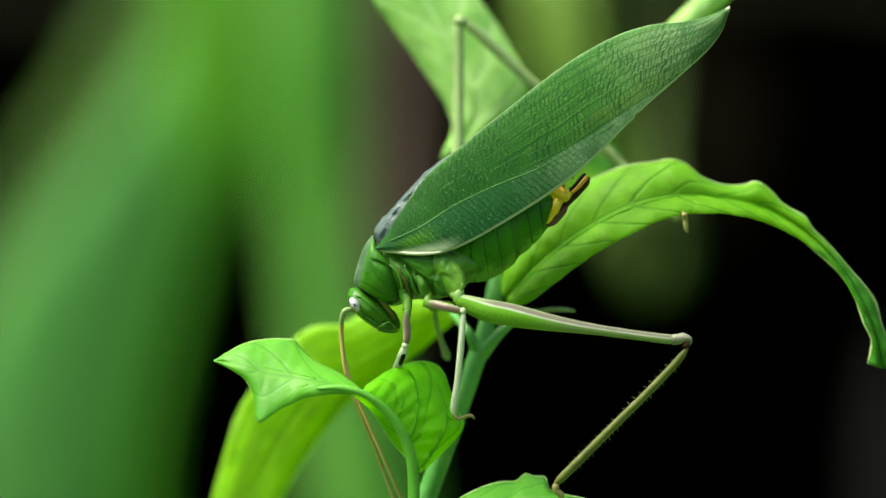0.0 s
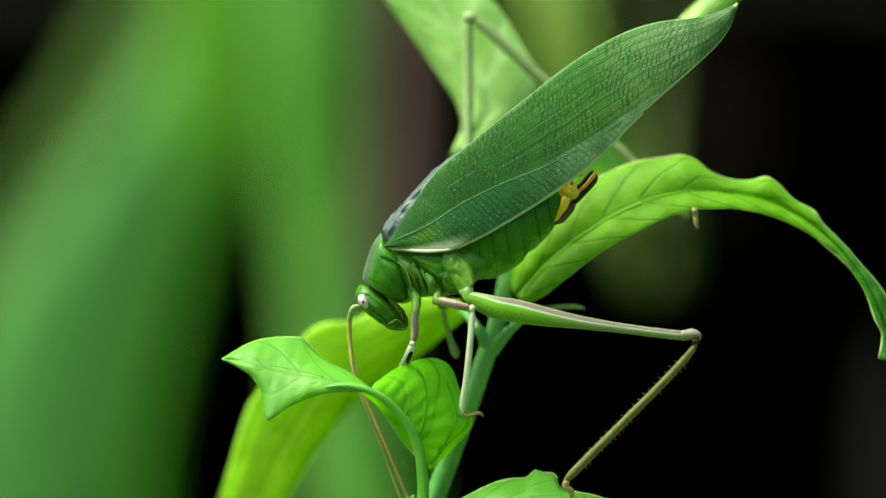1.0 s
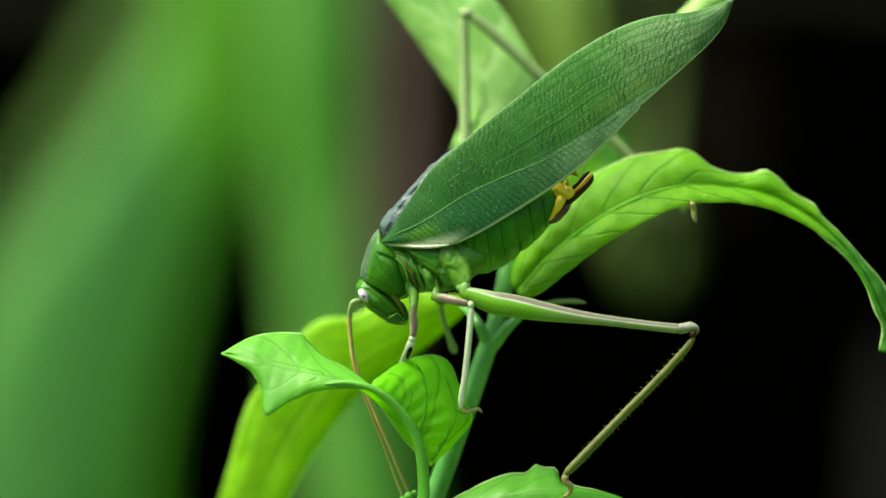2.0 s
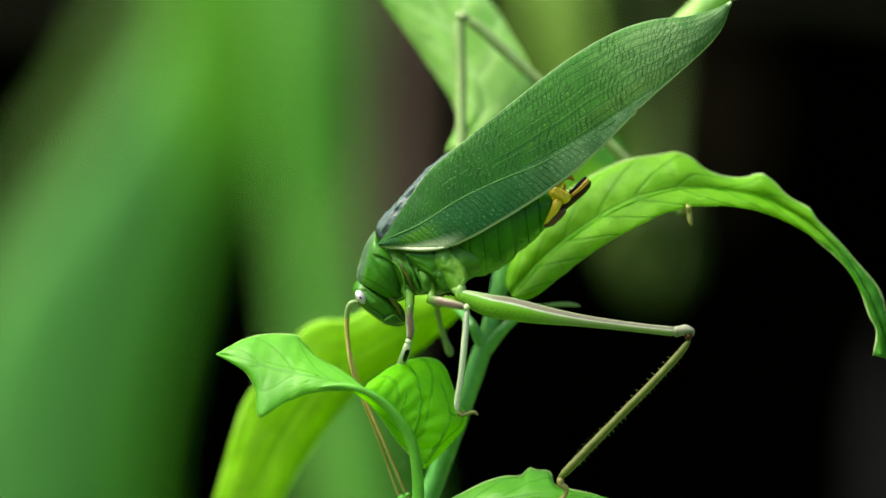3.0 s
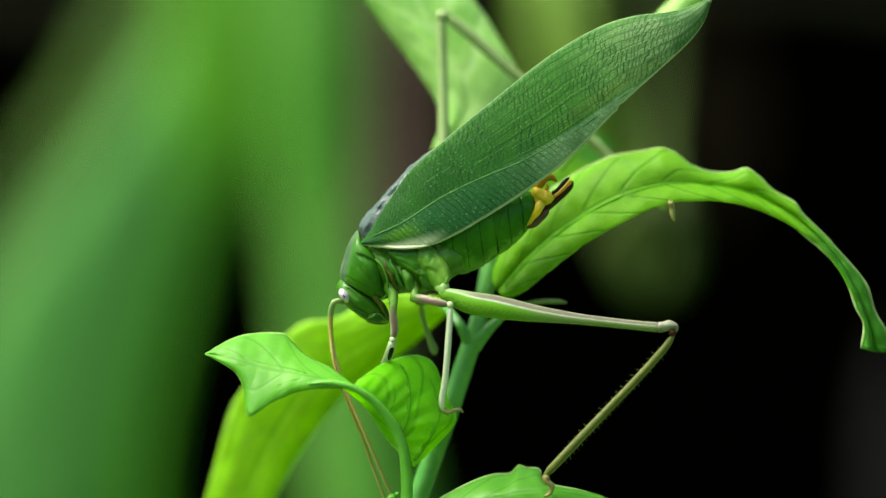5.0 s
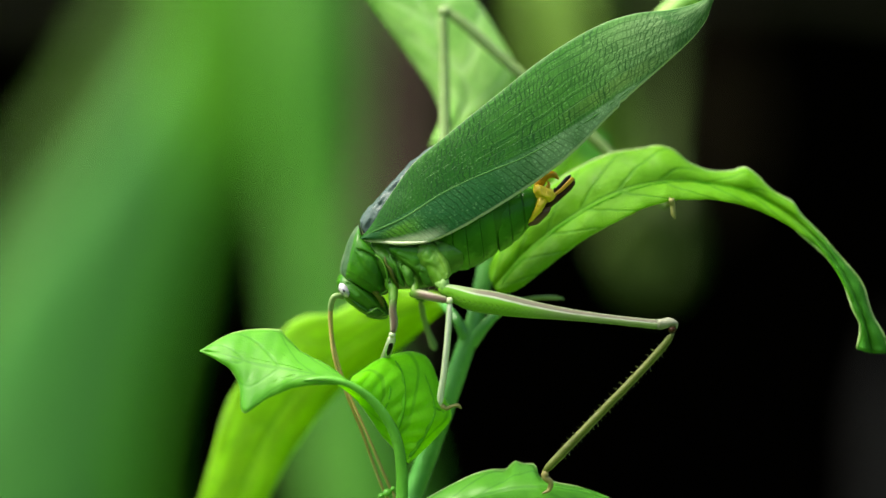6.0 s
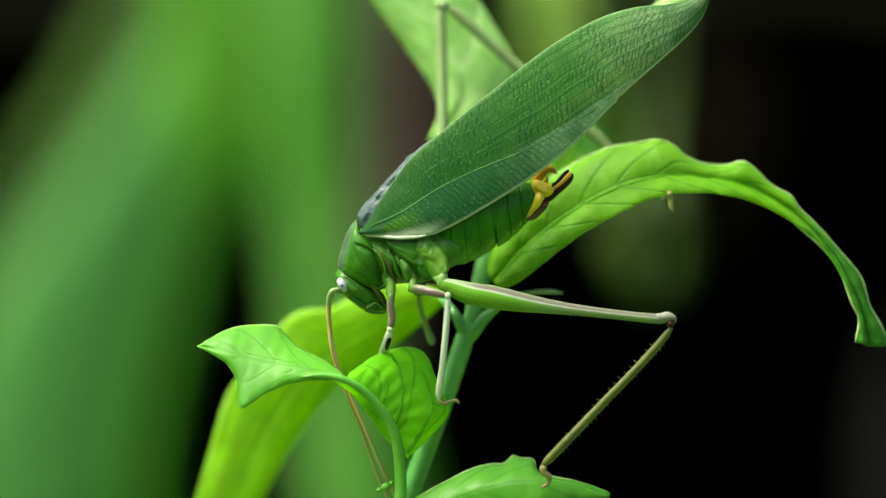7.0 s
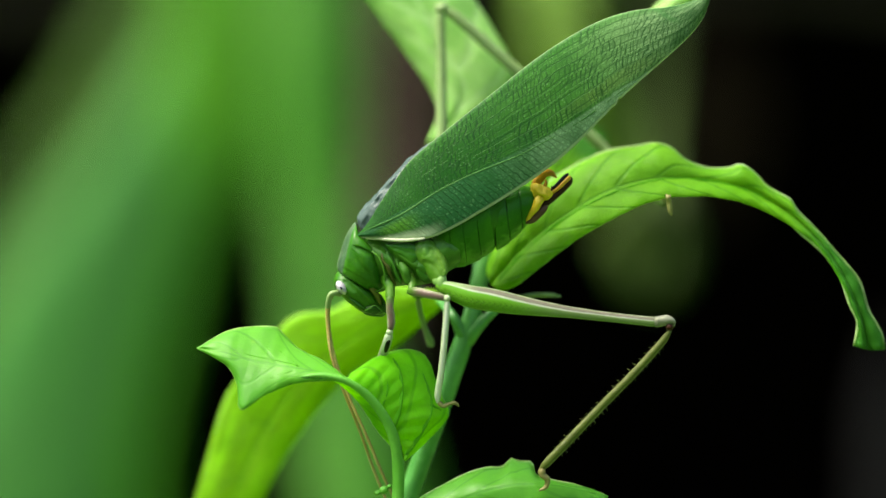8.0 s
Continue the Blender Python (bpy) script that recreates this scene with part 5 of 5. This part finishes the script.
# ---------------------------------------------------------------- movement
# seconds, shift to the right and up in mm, turn to the left in degrees: the plant sways and carries the insect
SWAY = (
    (0.0, 0.00, -0.00, -0.00), (0.1, 0.15, 0.02, -0.02), (0.2, 0.89, -0.16, -0.04), (0.3, 1.31, -0.27, -0.06),
    (0.4, 1.45, 0.35, -0.08), (0.5, 1.60, 0.57, -0.10), (0.6, 1.59, 0.70, -0.03), (0.7, 1.50, 0.83, 0.04),
    (0.8, 1.42, 0.76, 0.12), (0.9, 1.21, 0.55, 0.19), (1.0, 1.06, 0.35, 0.26), (1.1, 0.89, 0.37, 0.35),
    (1.2, 0.59, 0.67, 0.45), (1.3, 0.49, 0.90, 0.54), (1.4, 0.58, 1.12, 0.63), (1.5, 0.68, 1.22, 0.73),
    (1.6, 0.81, 1.29, 0.71), (1.7, 1.02, 0.96, 0.69), (2.8, 0.05, 0.87, 0.47), (2.9, 0.38, 0.67, 0.45),
    (3.0, 0.39, 0.61, 0.43), (3.1, 0.13, 0.96, 0.50), (3.2, -0.25, 1.05, 0.58), (3.3, -0.24, 0.93, 0.65),
    (3.4, -0.22, 0.75, 0.72), (3.5, -0.08, 0.51, 0.79), (3.6, 0.09, 0.60, 0.80), (3.7, -0.07, 0.95, 0.81),
    (3.8, -0.30, 1.38, 0.82), (3.9, -0.53, 1.60, 0.83), (4.0, -0.50, 1.56, 0.83), (4.1, -0.25, 1.20, 0.93),
    (4.2, -0.26, 0.70, 1.03), (4.3, -0.74, 0.54, 1.12), (4.4, -1.76, 0.71, 1.22), (4.5, -2.37, 0.69, 1.32),
    (4.6, -2.24, 0.65, 1.26), (4.7, -1.84, 0.74, 1.21), (5.8, -1.43, 0.94, 0.64), (5.9, -1.50, 1.30, 0.59),
    (6.0, -1.56, 1.33, 0.53), (6.1, -1.63, 1.18, 0.58), (6.2, -1.71, 0.96, 0.63), (6.3, -1.58, 0.75, 0.68),
    (6.4, -1.38, 0.73, 0.72), (6.5, -1.32, 0.71, 0.77), (6.6, -1.47, 0.97, 0.75), (6.7, -1.61, 1.49, 0.74),
    (6.8, -1.82, 1.88, 0.72), (6.9, -1.90, 2.07, 0.70), (7.0, -1.78, 1.99, 0.69), (7.1, -1.85, 1.95, 0.73),
    (7.2, -1.99, 1.65, 0.77), (7.3, -2.12, 1.61, 0.81), (7.4, -2.39, 1.58, 0.85), (7.5, -2.53, 1.61, 0.90),
    (7.6, -2.32, 1.82, 0.83), (7.7, -2.05, 1.84, 0.76), (7.8, -1.92, 1.85, 0.69), (7.9, -1.91, 1.73, 0.62),
    (8.0, -1.91, 1.67, 0.55),
)


def sway_pose(t, right, up, turn, base):
    hub = Vector((0, 0, EYE_HEIGHT))
    return Matrix.Translation(hub + Vector((right, 0, up)) * 0.001) @ pose(0, 0, 0, 0, -turn, 0) @ Matrix.Translation(base - hub)


# how far each thing or part strays from that sway, in the same terms
BODY_DRIFT = ((0.0, 0.00, 0.00, 0.00), (0.5, -0.02, -0.06, 0.05), (1.0, -0.05, -0.05, -0.08), (1.5, -0.16, -0.09, -0.05), (3.0, -0.12, -0.10, -0.23), (3.5, -0.15, -0.11, -0.27), (4.0, -0.13, -0.07, -0.31), (4.5, -0.11, -0.07, -0.37), (6.0, -0.13, -0.11, -0.25), (6.5, -0.14, -0.05, -0.39), (7.0, -0.17, -0.11, -0.39), (7.5, -0.10, -0.09, -0.44), (8.0, -0.12, -0.09, -0.34))
PLANT_DRIFT = ((0.0, 0.00, 0.00, 0.00), (0.5, 0.17, 0.09, -0.18), (1.0, 0.16, 0.05, -0.42), (1.5, 0.26, 0.07, -0.51), (3.0, 0.22, 0.06, -0.61), (3.5, 0.16, -0.05, -0.28), (4.0, 0.23, 0.05, -0.46), (4.5, 0.13, -0.05, -0.41), (6.0, 0.19, 0.05, -0.24), (6.5, 0.22, 0.01, -0.36), (7.0, 0.22, 0.08, -0.42), (7.5, 0.21, 0.10, -0.51), (8.0, 0.14, 0.02, -0.27))
HALF_DRIFT = ((0.0, 0.00, 0.00, 0.00), (0.5, 0.14, -0.13, -0.42), (1.0, -0.24, -0.01, 0.31), (1.5, -0.20, -0.16, 0.15), (3.0, -0.51, -0.12, 0.84), (3.5, -0.30, -0.11, 0.45), (4.0, -0.18, -0.24, 0.07), (4.5, 0.16, -0.08, -0.52), (6.0, -0.13, -0.19, 0.13), (6.5, -0.17, -0.07, 0.20), (7.0, -0.50, -0.27, 0.82), (7.5, 0.28, -0.22, -0.89), (8.0, 0.13, -0.28, -0.56))
CURL_DRIFT = ((0.0, 0.00, 0.00, 0.00), (0.5, -0.33, 0.05, 0.86), (1.0, -0.13, -0.11, -0.20), (1.5, 0.02, -0.39, -1.10), (3.0, 0.25, -0.58, -1.98), (3.5, 0.51, -0.69, -2.69), (4.0, 0.18, -0.52, -1.66), (4.5, 0.49, -0.37, -2.08), (6.0, -0.06, -0.26, -0.68), (6.5, 0.27, -0.40, -1.65), (7.0, -0.09, -0.45, -0.99), (7.5, -0.12, 0.03, -0.19), (8.0, -0.15, -0.10, -0.27))
ARCHING_DRIFT = ((0.0, 0.00, 0.00, 0.00), (0.5, 0.16, 0.07, -0.02), (1.0, 0.14, -0.02, 0.12), (1.5, 0.21, -0.02, 0.10), (3.0, 0.14, -0.07, 0.17), (3.5, 0.15, -0.11, 0.22), (4.0, 0.17, -0.00, 0.13), (4.5, 0.10, -0.12, 0.30), (6.0, 0.13, 0.10, -0.14), (6.5, 0.15, -0.03, 0.05), (7.0, 0.17, 0.11, -0.13), (7.5, 0.14, 0.07, -0.05), (8.0, 0.13, 0.09, -0.09))
HEAD_DRIFT = ((0.0, 0.00, 0.00, 0.00), (0.5, -0.08, -0.05, 0.14), (1.0, -0.01, -0.12, -0.81), (1.5, 0.16, -0.07, -1.28), (3.0, 0.34, 0.14, -0.92), (3.5, 0.41, 0.13, -1.34), (4.0, 0.41, 0.11, -1.32), (4.5, 0.45, 0.06, -1.81), (6.0, 0.36, 0.23, -1.08), (6.5, 0.43, 0.13, -1.32), (7.0, 0.37, 0.18, -1.24), (7.5, 0.41, 0.15, -1.45), (8.0, 0.40, 0.19, -1.10))
TIP_DRIFT = ((0.0, 0.00, 0.00, 0.00), (0.5, 0.13, 0.06, 0.05), (1.0, -0.11, -0.10, -0.08), (1.5, -0.53, -0.38, -1.15), (3.0, -0.85, 0.23, -4.63), (3.5, -0.85, 0.13, -4.67), (4.0, -0.84, -0.00, -4.71), (4.5, -0.86, -0.18, -4.77), (6.0, -0.73, -0.31, -4.65), (6.5, -0.75, -0.34, -4.79), (7.0, -0.72, -0.36, -4.79), (7.5, -0.66, -0.34, -4.84), (8.0, -0.70, -0.43, -4.74))
HIND_DRIFT = ((0.0, 0.00, 0.00, 0.00), (0.5, 0.03, -0.05, -0.09), (1.0, -0.05, -0.02, 0.07), (1.5, -0.18, -0.09, 0.21), (3.0, -0.29, -0.09, 0.48), (3.5, -0.28, -0.16, 0.52), (4.0, -0.24, -0.11, 0.38), (4.5, -0.26, -0.10, 0.39), (6.0, -0.31, -0.16, 0.76), (6.5, -0.33, -0.13, 0.77), (7.0, -0.26, -0.14, 0.53), (7.5, -0.24, -0.09, 0.46), (8.0, -0.23, -0.13, 0.55))
MIDDLE_DRIFT = ((0.0, 0.00, 0.00, 0.00), (0.5, 0.10, -0.09, -0.67), (1.0, 0.04, -0.04, -0.47), (1.5, 0.13, -0.14, -0.96), (3.0, 0.04, -0.18, -0.51), (3.5, 0.14, -0.14, -0.93), (4.0, 0.09, -0.19, -0.84), (4.5, -0.01, -0.15, -0.07), (6.0, 0.03, -0.14, -0.53), (6.5, 0.05, -0.09, -0.64), (7.0, 0.03, -0.22, -0.67), (7.5, -0.00, -0.17, -0.10), (8.0, 0.07, -0.20, -0.57))
FORE_DRIFT = ((0.0, 0.00, 0.00, 0.00), (0.5, 0.22, -0.27, -2.04), (1.0, 0.15, -0.23, -1.90), (1.5, -0.10, -0.11, -0.59), (3.0, -0.30, 0.01, 1.25), (3.5, -0.39, 0.10, 1.79), (4.0, -0.34, 0.04, 1.43), (4.5, -0.37, 0.11, 1.87), (6.0, -0.33, 0.07, 1.44), (6.5, -0.43, 0.15, 2.04), (7.0, -0.44, 0.09, 1.87), (7.5, -0.45, 0.18, 2.46), (8.0, -0.38, 0.09, 1.89))
FAR_DRIFT = ((0.0, 0.00, 0.00, 0.00), (0.5, 0.15, 0.03, 0.10), (1.0, 0.14, 0.06, -0.06), (1.5, 0.21, -0.02, 0.09), (3.0, 0.14, -0.12, 0.28), (3.5, 0.16, -0.13, 0.27), (4.0, 0.12, -0.00, 0.23), (4.5, 0.15, -0.19, 0.36), (6.0, 0.13, -0.17, 0.48), (6.5, 0.18, -0.24, 0.49), (7.0, 0.11, -0.06, 0.37), (7.5, 0.14, -0.15, 0.46), (8.0, 0.10, -0.13, 0.47))


def path(drift):
    """The sway with a thing's own drift, glided between the drift's rows."""
    d = np.array(drift)
    return [(t, *(v + float(np.interp(t, d[:, 0], d[:, n + 1])) for n, v in enumerate((right, up, turn)))) for t, right, up, turn in SWAY]


def swing(ob_base, pivot, right, up, turn):
    """A small turn about a pivot and a shift, for a part in its thing's space."""
    p = pivot - ob_base
    return Matrix.Translation(p + Vector((right, 0, up)) * 0.001) @ pose(0, 0, 0, 0, -turn, 0) @ Matrix.Translation(-p)


def carry(thing, base, drift, parts):
    """Key a thing, and parts of it that stray from it: (part, drift)."""
    whole = path(drift)
    walk(thing, [(t, sway_pose(t, a, b, r, base)) for t, a, b, r in whole])
    for ob, own in parts:
        walk(ob, [(w[0], sway_pose(*w, base).inverted() @ sway_pose(*q, base)) for w, q in zip(whole, path(own))])


def motions():
    carry(plant["plant"], PLANT, PLANT_DRIFT, [(plant["petiole"], HALF_DRIFT), (plant["half"], HALF_DRIFT), (plant["curl"], CURL_DRIFT), (plant["arching"], ARCHING_DRIFT)])
    carry(insect["katydid"], BODY, BODY_DRIFT, [(insect["head"], HEAD_DRIFT), (insect["tip"], TIP_DRIFT), (insect["hind"], HIND_DRIFT), (insect["middle"], MIDDLE_DRIFT),
                                                (insect["fore"], FORE_DRIFT), (insect["far_hind"], FAR_DRIFT)])
    # the abdomen draws in a little
    hip = at(800, 455, 0)
    sink = ((0.0, 0.0), (0.5, -0.05), (1.0, 0.1), (1.3, 0.35), (1.5, 0.55), (1.7, 0.7), (2.8, 0.95), (3.5, 1.0), (4.5, 1.08), (6.0, 1.08), (8.0, 1.08))
    walk(insect["abdomen"], [(t, swing(BODY, hip, s * -0.40, s * 0.25, s * -2.4)) for t, s in sink])


build_ground()
build_thicket()
build_hedge()
build_background()
plant = build_plant()
insect = build_katydid()
motions()
